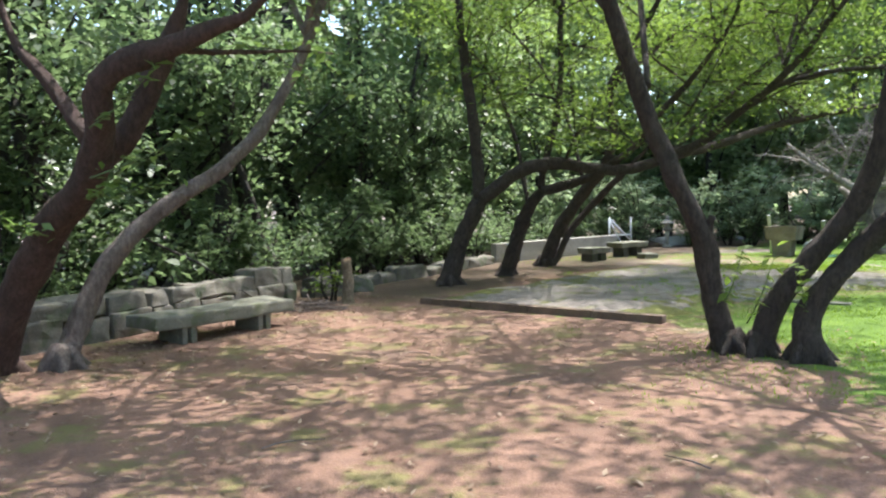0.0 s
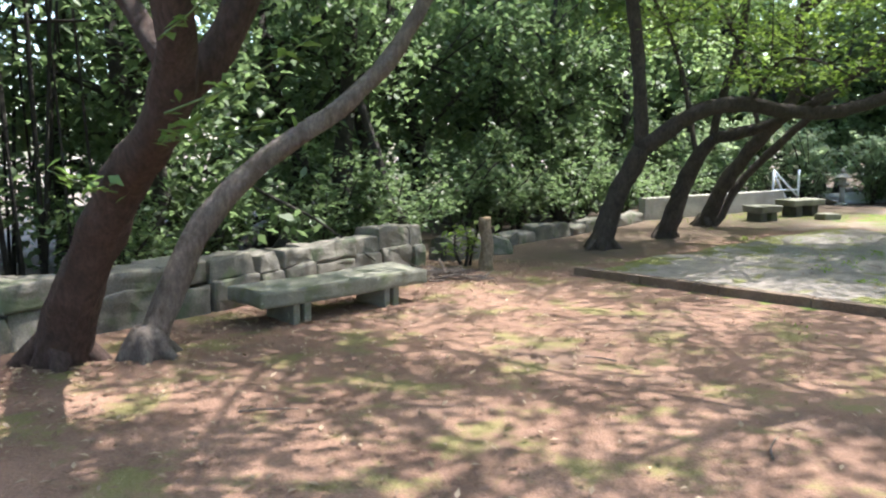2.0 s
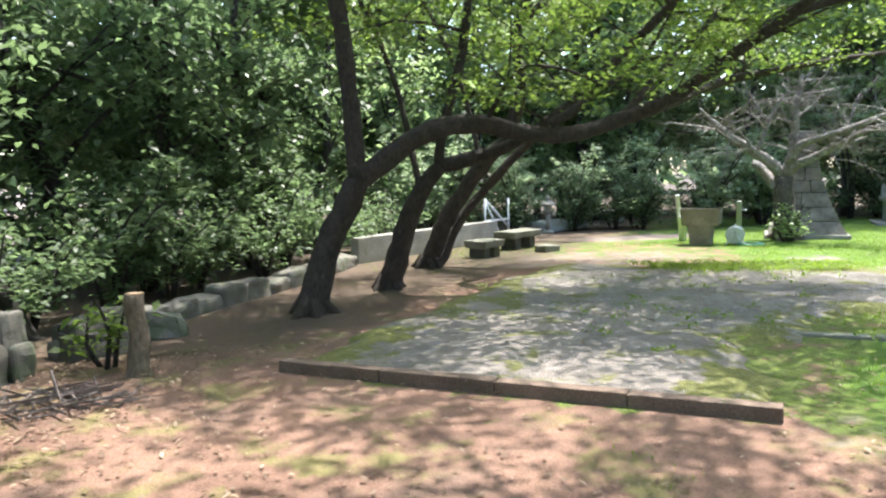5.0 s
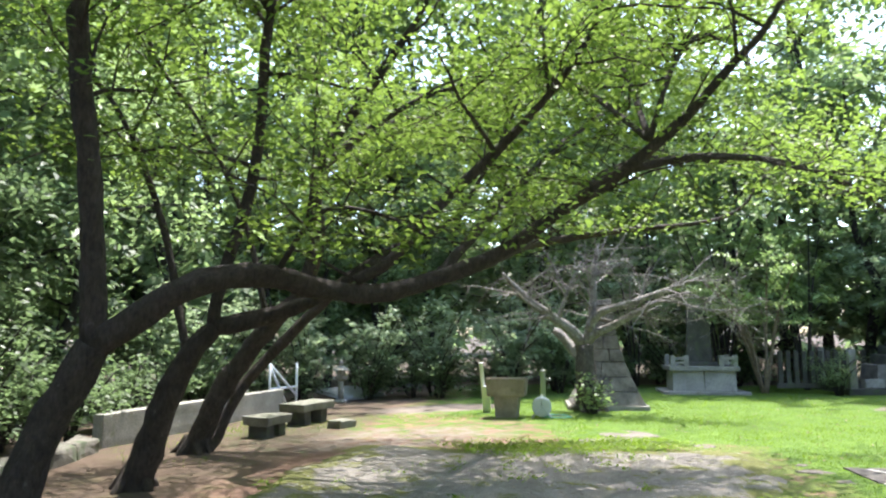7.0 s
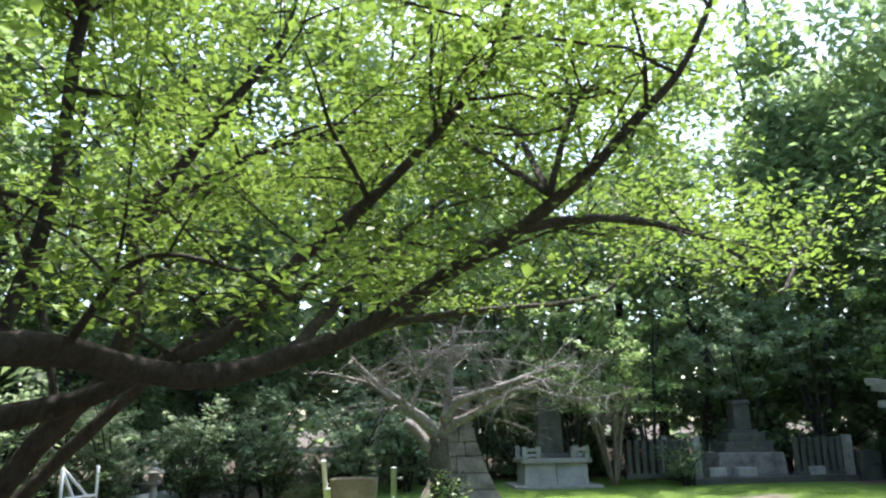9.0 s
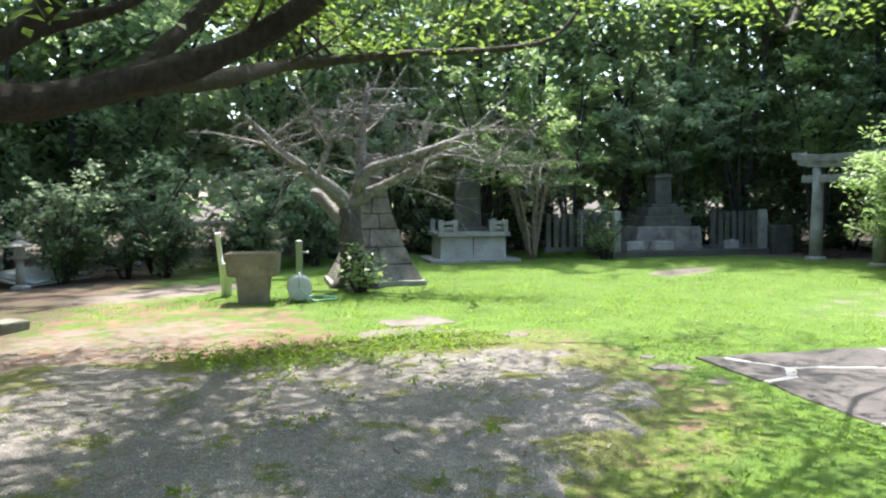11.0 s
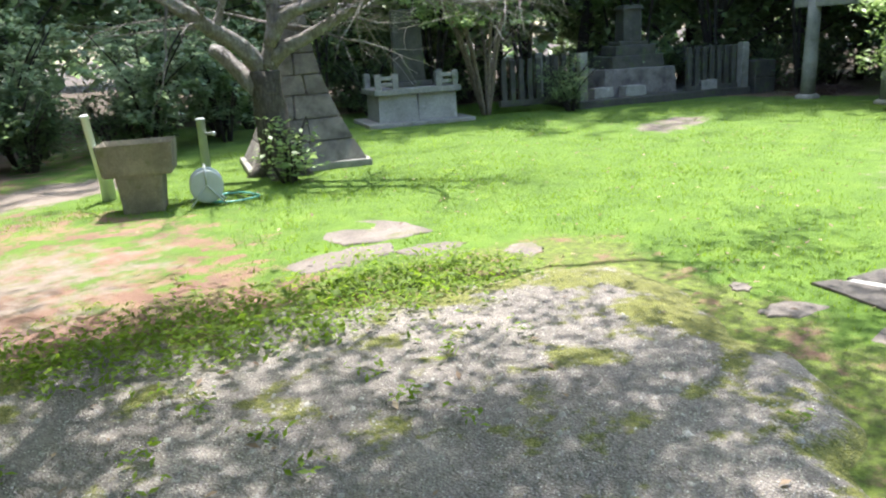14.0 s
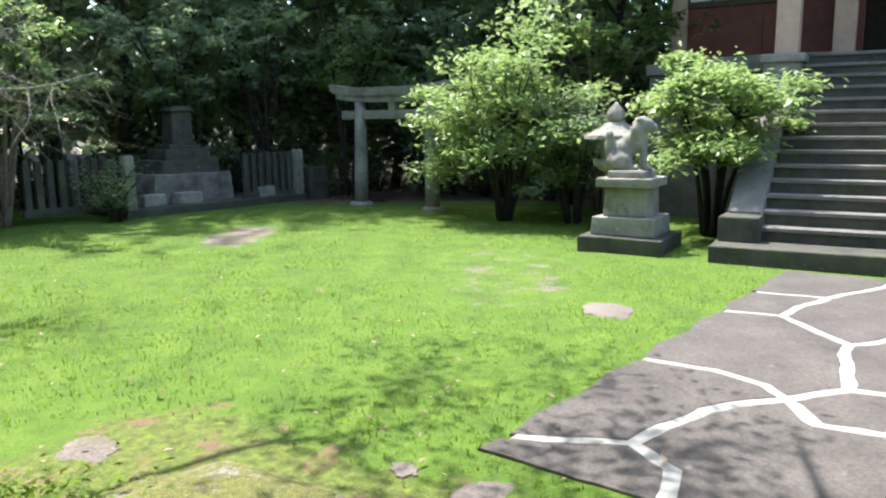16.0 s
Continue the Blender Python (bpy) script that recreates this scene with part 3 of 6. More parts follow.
def inside(poly, x, y):
    c = np.zeros(x.shape, bool)
    for (x0, y0), (x1, y1) in zip(poly, poly[1:] + poly[:1]):
        cut = ((y0 > y) != (y1 > y)) & (x < (x1 - x0) * (y - y0) / (y1 - y0 + 1e-12) + x0)
        c ^= cut
    return c


def edge_gap(poly, x, y, skip=()):
    d = np.full(x.shape, 9.0)
    for k, ((x0, y0), (x1, y1)) in enumerate(zip(poly, poly[1:] + poly[:1])):
        if k in skip:
            continue
        ex, ey = x1 - x0, y1 - y0
        t = np.clip(((x - x0) * ex + (y - y0) * ey) / (ex * ex + ey * ey), 0, 1)
        d = np.minimum(d, np.hypot(x - x0 - t * ex, y - y0 - t * ey))
    return d


def slab_shape(gu, gv):
    """Depth inside the worn edge, unevenness and height of the hard standing."""
    n1 = np.array([noise.noise(Vector((a * 0.8, b * 0.8, 9))) + 0.5 * noise.noise(Vector((a * 2.6, b * 2.6, 4))) for a, b in zip(gu.ravel(), gv.ravel())]).reshape(gu.shape)
    gap = edge_gap(SLAB, gu, gv, skip=(0,))
    sd = np.where(inside(SLAB, gu, gv + 1e-6), gap, -gap) + n1 * 0.35 * smooth01(gv, 0.4, 1.5)
    top = 0.085 - 0.03 * smooth01(gv, 0, 4)
    z = np.where(sd > 0.35, top, top * smooth01(sd, -0.05, 0.35) - 0.06 * smooth01(sd, 0.1, -0.2)) + 0.006 * n1
    side = smooth01(sd, 0.0, 0.06)
    return sd, n1, np.where(gv < 0.05, top * side - 0.05 * (1 - side), z)


def lay_slab():
    """The worn hard-standing: a crisp kerb in front, sinking into moss and turf along its other sides."""
    gu, gv = np.meshgrid(np.arange(-0.6, 6.6, 0.12), np.arange(0, 9.2, 0.12))
    sd, n1, z = slab_shape(gu, gv)
    x, y = UO[0] + gu * UU[0] + gv * UV[0], UO[1] + gu * UU[1] + gv * UV[1]
    h, w = gu.shape
    i = np.arange(w * h).reshape(h, w)
    ok = (sd > -0.25)
    keep = ok[:-1, :-1] & ok[:-1, 1:] & ok[1:, 1:] & ok[1:, :-1]
    faces = np.stack([i[:-1, :-1], i[:-1, 1:], i[1:, 1:], i[1:, :-1]], -1)[keep]
    ob = mesh_ob("pavement_hard_standing", np.stack([x.ravel(), y.ravel(), z.ravel()], 1), faces.tolist(), M_GRAVEL, smooth=True)
    ob.data.attributes.new("moss", "FLOAT", "POINT").data.foreach_set("value", np.maximum(smooth01(sd, 0.9, 0.1), 1.1 * smooth01(np.abs(gu - 0.85 + 0.32 * (gv - 3.4) + 0.12 * n1), 0.3, 0.05) * smooth01(gv, 2.2, 3.0)).ravel().astype(np.float32))
    ob.data.attributes.new("plain", "FLOAT", "POINT").data.foreach_set("value", smooth01(gv + 0.5 * n1, 4.2, 1.8).ravel().astype(np.float32))
    tagged(ob, "worn grey exposed-aggregate hard standing with moss patches", "pavement", kind="structure")
    for k in range(4):
        m = block_mesh("kerb", 0.955, 0.13, 0.16, M_KERB, 0.012, 0.006, cuts=2, seed=k)
        kb = new("kerb", me := m)
        c = UO + UU * (0.48 + 0.962 * k) + UV * 0.055
        kb.matrix_basis = pose(c[0], c[1], -0.06, 0, 0, math.degrees(math.atan2(UU[1], UU[0])))
        tagged(kb, "low damp brown concrete kerb along hard standing", "kerb", "kerbs of the hard standing", "structure")
    kb = new("kerb", block_mesh("kerb", 1.5, 0.16, 0.12, M_BENCH, 0.02, 0.012, cuts=3, seed=9))
    kb.matrix_basis = pose(5.08, 10.75, -0.09, 0, 0, -38)
    tagged(kb, "mossy concrete kerb stone sunk in mossy ground", "kerb", kind="structure")


lay_ground()
lay_slab()


# ---- trees along the walk ----
def sprays(run, rng, count, reach, start=0.35, rise=0.2, thick=0.012):
    """Side twigs along a limb: each a short run of (x, y, z, r)."""
    out = []
    run = np.asarray(run)
    for _ in range(count):
        i = int(rng.uniform(start, 1.0) * (len(run) - 1))
        p = run[i, :3]
        along = run[min(i + 1, len(run) - 1), :3] - run[max(i - 1, 0), :3]
        along /= np.linalg.norm(along) + 1e-9
        d = rng.normal(0, 1, 3) + along * 0.6
        d[2] = d[2] * 0.55 + rise
        d /= np.linalg.norm(d)
        ln, r0 = reach * rng.uniform(0.45, 1.1), min(run[i, 3] * 0.6, thick * rng.uniform(0.7, 1.6))
        pts, q = [], p.copy()
        n = 5 if thick > 0.012 else 4
        for k in range(n):
            pts.append((*q, max(0.003, r0 * (1 - k / n))))
            d = d + rng.normal(0, 0.18, 3) + np.array([0, 0, -0.04])
            d /= np.linalg.norm(d)
            q = q + d * ln / (n - 1)
        out.append(np.array(pts))
    return out


def leaves_on(twigs, rng, per, spread, thin=0.55):
    c = []
    for t in twigs:
        k = rng.uniform(0.25, 1.05, per)
        idx = np.clip(k * (len(t) - 1), 0, len(t) - 1.001)
        i = idx.astype(int)
        f = (idx - i)[:, None]
        p = t[i, :3] * (1 - f) + t[i + 1, :3] * f
        c.append(p + rng.normal(0, spread, (per, 3)) * np.array([1, 1, thin]))
    return np.vstack(c)


def limb_tree(limbs, bark, leaf, label, seed, branches, twigs, per, leaf_len, reach=1.6, spread=0.16, group="", first=0.3, lift=0.0, clear=None, trunk_bark=None):
    """A tree from its limbs. lift: how far the upper limbs go on rising; clear: (x, low, high), the least leaf height before and past x."""
    rng = np.random.default_rng(seed)
    if lift:
        longer = {}
        for k, v in limbs.items():
            v = [tuple(p) for p in v]
            if "stub" not in k and "crown" not in k and v[-1][2] > 2.9:
                a, b = np.array(v[-2]), np.array(v[-1])
                d = (b - a)[:3]
                d = d / np.linalg.norm(d) * 0.6 + np.array([0, 0, 0.55])
                v[-1] = (*v[-1][:3], max(0.03, v[-1][3]))
                v += [(*(b[:3] + d * lift * 0.5), 0.022), (*(b[:3] + d * lift + rng.normal(0, 0.2, 3)), 0.01)]
            longer[k] = v
        limbs = longer
    x, y = limbs["trunk"][0][:2]
    root = empty("tree", pose(x, y, 0), label, "tree", group)
    off = np.array([x, y, 0])
    runs = {}
    for k, v in limbs.items():
        if v[0][2] < 0.3:
            bx, by, _, br = v[0]
            v = [(bx, by, -0.16, br * 1.05), (bx, by, 0.015, br * 0.95), (*[0.7 * p + 0.3 * q for p, q in zip(v[0][:2], v[1][:2])], 0.16, br * 0.45 + v[1][3] * 0.5)] + list(v[1:])
            for j in range(5):
                a = j * 1.257 + rng.uniform(-0.3, 0.3)
                ca, sa, ln = math.cos(a), math.sin(a), br * rng.uniform(1.3, 1.8)
                rt = spline([(bx + ca * br * 0.3 - x, by + sa * br * 0.3 - y, 0.2, br * 0.4), (bx + ca * br * 0.95 - x, by + sa * br * 0.95 - y, 0.06, br * 0.34), (bx + ca * ln - x, by + sa * ln - y, -0.04, br * 0.16)], 0.06)
                mesh_ob("root", *tube(rt, 8, 0.15, j), trunk_bark or bark, root, True)
        runs[k] = spline(v)
    for k, r in runs.items():
        r = r.copy()
        r[:, :3] -= off
        v, f = tube(r, 12, 0.2, seed)
        mesh_ob("trunk" if k == "trunk" else "limb", v, f, trunk_bark if trunk_bark and k == "trunk" else bark, root, True)
    subs = []
    for k, r in runs.items():
        if "stub" in k or (k == "trunk" and not leaf):
            continue
        subs += sprays(r, rng, branches, reach, first if k != "trunk" else max(first, 0.55), 0.25, 0.022)
    if clear:
        subs = [s for s in subs if s[:, 2].min() > (clear[1] if s[-1, 0] < clear[0] else clear[2]) - 0.35]
    fine = []
    for s in subs:
        fine += sprays(spline(s, 0.2), rng, twigs, reach * 0.5, 0.2, 0.05, 0.007)
    if clear:
        fine = [s for s in fine if s[-1, 2] > (clear[1] if s[-1, 0] < clear[0] else clear[2]) - 0.1]
    tubes = []
    for s in subs + fine:
        s = s.copy()
        s[:, :3] -= off
        tubes.append(tube(s, 3 if s[0, 3] < 0.012 else 5, 0.05))
    v, f = joined(tubes)
    tagged(mesh_ob("twigs", v, f, bark, root, True), kind="stuff")
    if leaf:
        c = leaves_on(fine + subs, rng, per, spread, 0.3)
        if clear:
            c = c[c[:, 2] > np.where(c[:, 0] < clear[0], clear[1], clear[2]) + rng.normal(0, 0.12, len(c))]
        c = c - off
        ob = quads_ob("foliage", leaf_quads(c, leaf_len, rng, 0.58, 0.22, 0.72), 4, leaf, root, rng.beta(1.6, 1.8, len(c)))
        tagged(ob, kind="stuff")
    return root


def crown_limbs(limbs, start, tips, girth=0.035):
    """High limbs of a crown, arching from one place of the tree to the given tips."""
    a = np.array(start, float)
    for k, tip in enumerate(tips):
        b = np.array(tip, float)
        p, q = a * 0.65 + b * 0.35 + np.array([0, 0, 0.45]), a * 0.3 + b * 0.7 + np.array([0, 0, 0.4])
        limbs["crown%d" % k] = [(*a, girth), (*p, girth * 0.8), (*q, girth * 0.55), (*b, 0.01)]


# Crown limbs largely above the view, added for the shade their leaves cast.
crown_limbs(CHERRY_L, (-2.0, 6.15, 3.3), ((-3.6, 4.0, 5.2), (-1.6, 3.2, 5.4), (0.4, 4.0, 5.6), (0.6, 6.2, 5.8), (-3.0, 8.6, 5.6)))
crown_limbs(CHERRY_M, (-1.4, 8.42, 3.4), ((-0.2, 6.9, 5.8), (0.9, 8.3, 6.0), (0.6, 10.4, 6.2), (-1.2, 10.8, 6.0), (-3.0, 10.2, 5.6)))
crown_limbs(CHERRY_R, (3.83, 6.1, 3.5), ((1.6, 3.6, 5.6), (4.6, 4.2, 5.4), (2.4, 9.2, 6.0), (6.2, 7.4, 5.2), (5.8, 5.4, 5.2), (4.4, 9.4, 5.9), (3.6, 11.2, 6.2)))
crown_limbs(MAPLE_A, (5.6, 12.2, 3.6), ((7.2, 17.2, 5.6), (7.8, 15.4, 5.8), (6.9, 12.3, 4.9)))
crown_limbs(MAPLE_B, (2.41, 14.5, 5.1), ((2.2, 13.2, 6.2), (0.8, 14.0, 6.3), (3.4, 16.4, 6.3), (1.6, 16.4, 6.2)))
crown_limbs(MAPLE_C, (3.9, 16.9, 4.0), ((5.6, 20.2, 5.4), (7.6, 19.0, 5.6)))
MAPLE_A["side"] = [(5.51, 12.49, 3.32, 0.05), (6.3, 12.2, 3.5, 0.042), (7.4, 12.0, 3.52, 0.03), (8.5, 11.9, 3.35, 0.018), (9.4, 11.95, 3.1, 0.01)]
MAPLE_A["droop"] = [(2.34, 13.93, 2.25, 0.03), (2.5, 13.2, 2.75, 0.022), (2.85, 12.7, 2.7, 0.015), (3.15, 12.3, 2.45, 0.008)]
MAPLE_A["rise"] = [(4.22, 14.09, 2.28, 0.07), (5.3, 14.5, 3.2, 0.055), (6.7, 14.9, 4.3, 0.04), (8.0, 15.2, 5.2, 0.02)]
MAPLE_A["spread"] = [(5.18, 13.12, 2.95, 0.05), (6.3, 13.6, 3.6, 0.04), (7.6, 13.9, 4.0, 0.028), (8.9, 13.9, 4.1, 0.012)]
# Back limbs added so that their leaves shade the soil beside the maples.
MAPLE_B["back"] = [(1.85, 15.52, 1.41, 0.05), (1.6, 15.95, 3.0, 0.04), (1.1, 16.2, 4.3, 0.03), (0.4, 16.4, 5.2, 0.012)]
MAPLE_C["back"] = [(3.43, 17.7, 1.78, 0.05), (3.1, 18.0, 3.4, 0.04), (2.5, 18.1, 4.7, 0.03), (1.8, 18.0, 5.6, 0.012)]
limb_tree(MAPLE_A, M_BARK, M_LEAF_MAPLE, "leaning dark-barked maple with long arching limb and fresh leaves", 11, 11, 8, 28, 0.094, 2.1, 0.2, "leaning maples", lift=2.2, clear=(5.0, 2.4, 3.05))
limb_tree(MAPLE_B, M_BARK, M_LEAF_MAPLE, "leaning dark maple with low arching limb and light leaves", 12, 12, 8, 25, 0.096, 2.0, 0.2, "leaning maples", lift=2.0, clear=(5.0, 2.4, 3.1))
limb_tree(MAPLE_C, M_BARK, M_LEAF_MAPLE, "leaning forked dark maple beside low concrete wall", 13, 13, 8, 25, 0.096, 2.1, 0.2, "leaning maples", lift=2.2, clear=(5.0, 2.5, 3.2))
# Upper limbs out of view, added where the soil's shade calls for leaves.
CHERRY_R["cross"] = [(1.75, 7.4, 3.3, 0.035), (1.2, 8.2, 4.3, 0.026), (0.4, 9.0, 5.0, 0.018), (-0.6, 9.6, 5.4, 0.015)]
CHERRY_R["north"] = [(2.1, 7.4, 2.6, 0.035), (2.3, 8.6, 4.2, 0.026), (2.5, 9.8, 5.2, 0.018), (2.6, 11.0, 5.7, 0.015)]
CHERRY_R["east"] = [(3.86, 6.33, 2.39, 0.05), (5.0, 6.9, 4.0, 0.035), (6.1, 7.4, 4.9, 0.025), (7.0, 7.9, 5.4, 0.012)]
limb_tree(CHERRY_R, M_BARK, M_LEAF_MAPLE, "dark tree with several stems rising from one mossy root", 14, 12, 7, 12, 0.12, 2.2, 0.2, first=0.55, lift=3.2, clear=(2.0, 2.5, 2.0))
limb_tree(CHERRY_L, M_BARK_RED, M_LEAF_CHERRY, "thick leaning reddish-barked cherry tree with bent limbs", 15, 10, 7, 11, 0.12, 1.5, 0.16, first=0.5, lift=2.5, clear=(-2.4, 2.0, 2.5))
limb_tree(CHERRY_M, M_BARK_GREY, M_LEAF_CHERRY, "slender leaning grey-barked cherry tree", 16, 10, 7, 11, 0.12, 1.5, 0.16, first=0.6, lift=2.5, clear=(-2.0, 2.0, 2.4))
limb_tree(BARE, M_BARK_BARE, None, "bare pale-barked tree with many leafless twigs", 17, 15, 8, 0, 0.1, 1.5, first=0.35, trunk_bark=M_BARK_LICHEN)


def leafy_shoot(x, y, z, dx, dy, dz, n, seed, leaf):
    """A young shoot with large leaves in two rows."""
    rng = np.random.default_rng(seed)
    root = empty("leafy_shoot", pose(x, y, z), "young shoot with large fresh green leaves on a trunk", "shoot", "young shoots")
    run = spline([(0, 0, 0, 0.008), (dx * 0.5, dy * 0.5, dz * 0.4, 0.006), (dx, dy, dz, 0.003)], 0.05)
    v, f = tube(run, 5, 0.0)
    mesh_ob("stem", v, f, M_LEAF_STEM, root, True)
    k = np.linspace(0.15, 1.0, n)
    i = (k * (len(run) - 1)).astype(int)
    c = run[i, :3] + rng.normal(0, 0.035, (n, 3))
    tagged(quads_ob("foliage", leaf_quads(c, 0.13, rng, 0.45, 0.25, 0.7), 4, leaf, root, rng.uniform(0.4, 1, n)), kind="stuff")


for k, q in enumerate(((-2.62, 5.75, 1.75, 0.85, 0.1, 0.42), (-2.7, 5.85, 1.6, 0.7, -0.05, 0.1), (-2.65, 5.8, 1.62, 0.35, -0.3, 0.05), (-3.2, 6.2, 1.3, -0.25, -0.3, 0.15), (-2.5, 5.5, 2.1, 0.55, 0.0, 0.5))):
    leafy_shoot(*q, 22, 60 + k, M_LEAF_CHERRY)
for k, q in enumerate(((2.85, 12.7, 2.68, 0.3, -0.1, -0.45), (3.0, 12.45, 2.55, 0.1, -0.2, -0.35), (2.6, 13.1, 2.73, 0.5, -0.2, -0.3), (2.78, 7.2, 0.5, 0.12, -0.15, 0.55), (2.95, 7.1, 0.3, 0.25, -0.1, 0.75), (3.4, 6.8, 0.4, -0.2, -0.2, 0.5))):
    leafy_shoot(*q, 20, 70 + k, M_LEAF_MAPLE)


# ---- woodland ----
def wood_tree(seed, height, leaf_n, leaf_len, low=0.12, spread=0.3, leaf=None):
    """A woodland tree: tapered trunk, limbs and a ragged crown of leaf clumps."""
    rng = np.random.default_rng(seed)
    root = empty("tree", pose(0, 0, 0), "dark broadleaf woodland tree with dense foliage", "tree", "woodland trees")
    pts, q = [], np.array([0.0, 0.0, -0.1])
    for k in range(7):
        pts.append((*q, 0.15 * (1 - k / 7.5)))
        q = q + np.array([rng.normal(0, 0.22), rng.normal(0, 0.22), height * 0.135])
    trunk = spline(pts, 0.4)
    v, f = tube(trunk, 8, 0.12, seed)
    mesh_ob("trunk", v, f, M_BARK_WOOD, root, True)
    limbs = sprays(trunk, rng, 20, height * 0.3, low, 0.2, 0.05)
    v, f = joined([tube(s, 4, 0.05) for s in limbs])
    mesh_ob("limbs", v, f, M_BARK_WOOD, root, True)
    fine = []
    for s in limbs:
        fine += sprays(spline(s, 0.3), rng, 7, 0.95, 0.15, 0.0, 0.01)
    per = max(1, leaf_n // len(fine))
    c = leaves_on(fine, rng, per, spread)
    c = c[c[:, 2] > 0.35]
    # Leaves darken towards the crown's foot: inner shade put into the tint.
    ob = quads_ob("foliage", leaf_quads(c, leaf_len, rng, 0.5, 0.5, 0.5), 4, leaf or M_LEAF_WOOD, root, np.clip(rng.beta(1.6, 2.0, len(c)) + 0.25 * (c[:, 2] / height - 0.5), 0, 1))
    tagged(ob, kind="stuff")
    return root


def shrub(seed, height, width, leaf_n, leaf_len, leaf, label, category="bush", group="", stems=7, bark=None, girth=0.028, clear=0.12):
    rng = np.random.default_rng(seed)
    bark = bark or M_BARK_WOOD
    root = empty(category.replace(" ", "_"), pose(0, 0, 0), label, category, group)
    limbs = []
    for k in range(stems):
        a = rng.uniform(0, 6.28)
        tip = np.array([math.cos(a) * width * 0.38, math.sin(a) * width * 0.38, height * rng.uniform(0.6, 0.9)])
        b = np.array([math.cos(a) * 0.06, math.sin(a) * 0.06, -0.05])
        mid = b * 0.4 + tip * 0.6 + rng.normal(0, 0.08, 3) - np.array([tip[0], tip[1], 0]) * 0.25
        limbs.append(spline([(*b, girth), (*mid, girth * 0.7), (*tip, girth * 0.3)], 0.3))
    v, f = joined([tube(s, 5, 0.1) for s in limbs])
    mesh_ob("stems", v, f, bark, root, True)
    fine = []
    for s in limbs:
        fine += sprays(s, rng, 10, width * 0.34, 0.3, 0.15, 0.008)
    v, f = joined([tube(s, 3, 0.05) for s in fine[::2]])
    tagged(mesh_ob("twigs", v, f, bark, root, True), kind="stuff")
    c = leaves_on(fine, rng, max(1, leaf_n // len(fine)), 0.09)
    c = c[c[:, 2] > clear]
    ob = quads_ob("foliage", leaf_quads(c, leaf_len, rng, 0.5, 0.2, 0.55), 4, leaf, root, rng.beta(1.5, 1.7, len(c)))
    tagged(ob, kind="stuff")
    return root


def along(points, gap, rng, jitter):
    """Places at even steps along a line of corners, each with a turn and a scale."""
    out = []
    for (x0, y0), (x1, y1) in zip(points, points[1:]):
        n = max(1, round(math.hypot(x1 - x0, y1 - y0) / gap))
        for k in range(n):
            t = (k + 0.5) / n
            out.append((x0 + (x1 - x0) * t + rng.normal(0, jitter), y0 + (y1 - y0) * t + rng.normal(0, jitter), rng.uniform(0, 360), rng.uniform(0.85, 1.15)))
    return out


def plant(kinds, places):
    first = [True] * len(kinds)
    for k, (x, y, a, s) in enumerate(places):
        i = k % len(kinds)
        m = pose(x, y, 0, 0, 0, a) @ Matrix.Diagonal((s, s, s, 1))
        if first[i]:
            kinds[i].matrix_basis, first[i] = m, False
        else:
            c = copy_thing(kinds[i], pose(x, y, 0, 0, 0, a))
            c.scale = (s, s, s)


rng_w = np.random.default_rng(5)
WEST_LINE = [(-9.5, -3), (-7.2, 5), (-6.6, 9), (-5.2, 14.2), (-2.8, 18.3), (0.4, 22.9)]
NEAR_LINE = [(0.6, 22.9), (4.2, 29), (10, 29), (15.5, 27.6), (20.5, 24.2), (24, 20.3), (25.6, 16.3), (24.6, 12.5), (21.8, 10.0), (22.5, 7.5)]
FAR_LINE = [(-4.5, 21.0), (-2.5, 23.5), (3, 32), (12, 33), (20, 31), (27, 25), (30.5, 17), (29, 10)]
# Trees behind the start, never in view; added for bounce light and enclosure.
BACK_LINE = [(-9, -6), (-2, -9), (6, -8), (13, -6), (17, -2)]
OUTER_LINE = [(27.5, 21.5), (28.5, 16), (27, 11.5), (24.4, 9.6), (28, 7.4), (31, 5.5)]
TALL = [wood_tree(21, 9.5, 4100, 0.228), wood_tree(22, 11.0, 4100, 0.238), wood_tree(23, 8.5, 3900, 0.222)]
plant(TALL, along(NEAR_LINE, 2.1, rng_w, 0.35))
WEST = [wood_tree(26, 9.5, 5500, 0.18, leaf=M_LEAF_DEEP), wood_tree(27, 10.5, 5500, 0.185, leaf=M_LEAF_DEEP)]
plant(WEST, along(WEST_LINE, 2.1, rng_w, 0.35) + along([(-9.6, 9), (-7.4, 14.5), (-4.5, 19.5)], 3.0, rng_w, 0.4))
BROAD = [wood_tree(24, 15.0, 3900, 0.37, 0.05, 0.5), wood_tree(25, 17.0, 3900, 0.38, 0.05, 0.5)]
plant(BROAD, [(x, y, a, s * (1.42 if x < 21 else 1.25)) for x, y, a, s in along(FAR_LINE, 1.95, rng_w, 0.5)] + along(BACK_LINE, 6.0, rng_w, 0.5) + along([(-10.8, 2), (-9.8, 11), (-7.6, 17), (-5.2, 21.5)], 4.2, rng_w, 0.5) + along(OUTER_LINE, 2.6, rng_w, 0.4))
LOW = [shrub(31, 1.7, 1.9, 1450, 0.133, M_LEAF_DEEP, "dense dark evergreen undergrowth bush", "bush", "woodland undergrowth"), shrub(32, 1.3, 1.7, 1200, 0.122, M_LEAF_DEEP, "low dark leafy undergrowth bush", "bush", "woodland undergrowth")]
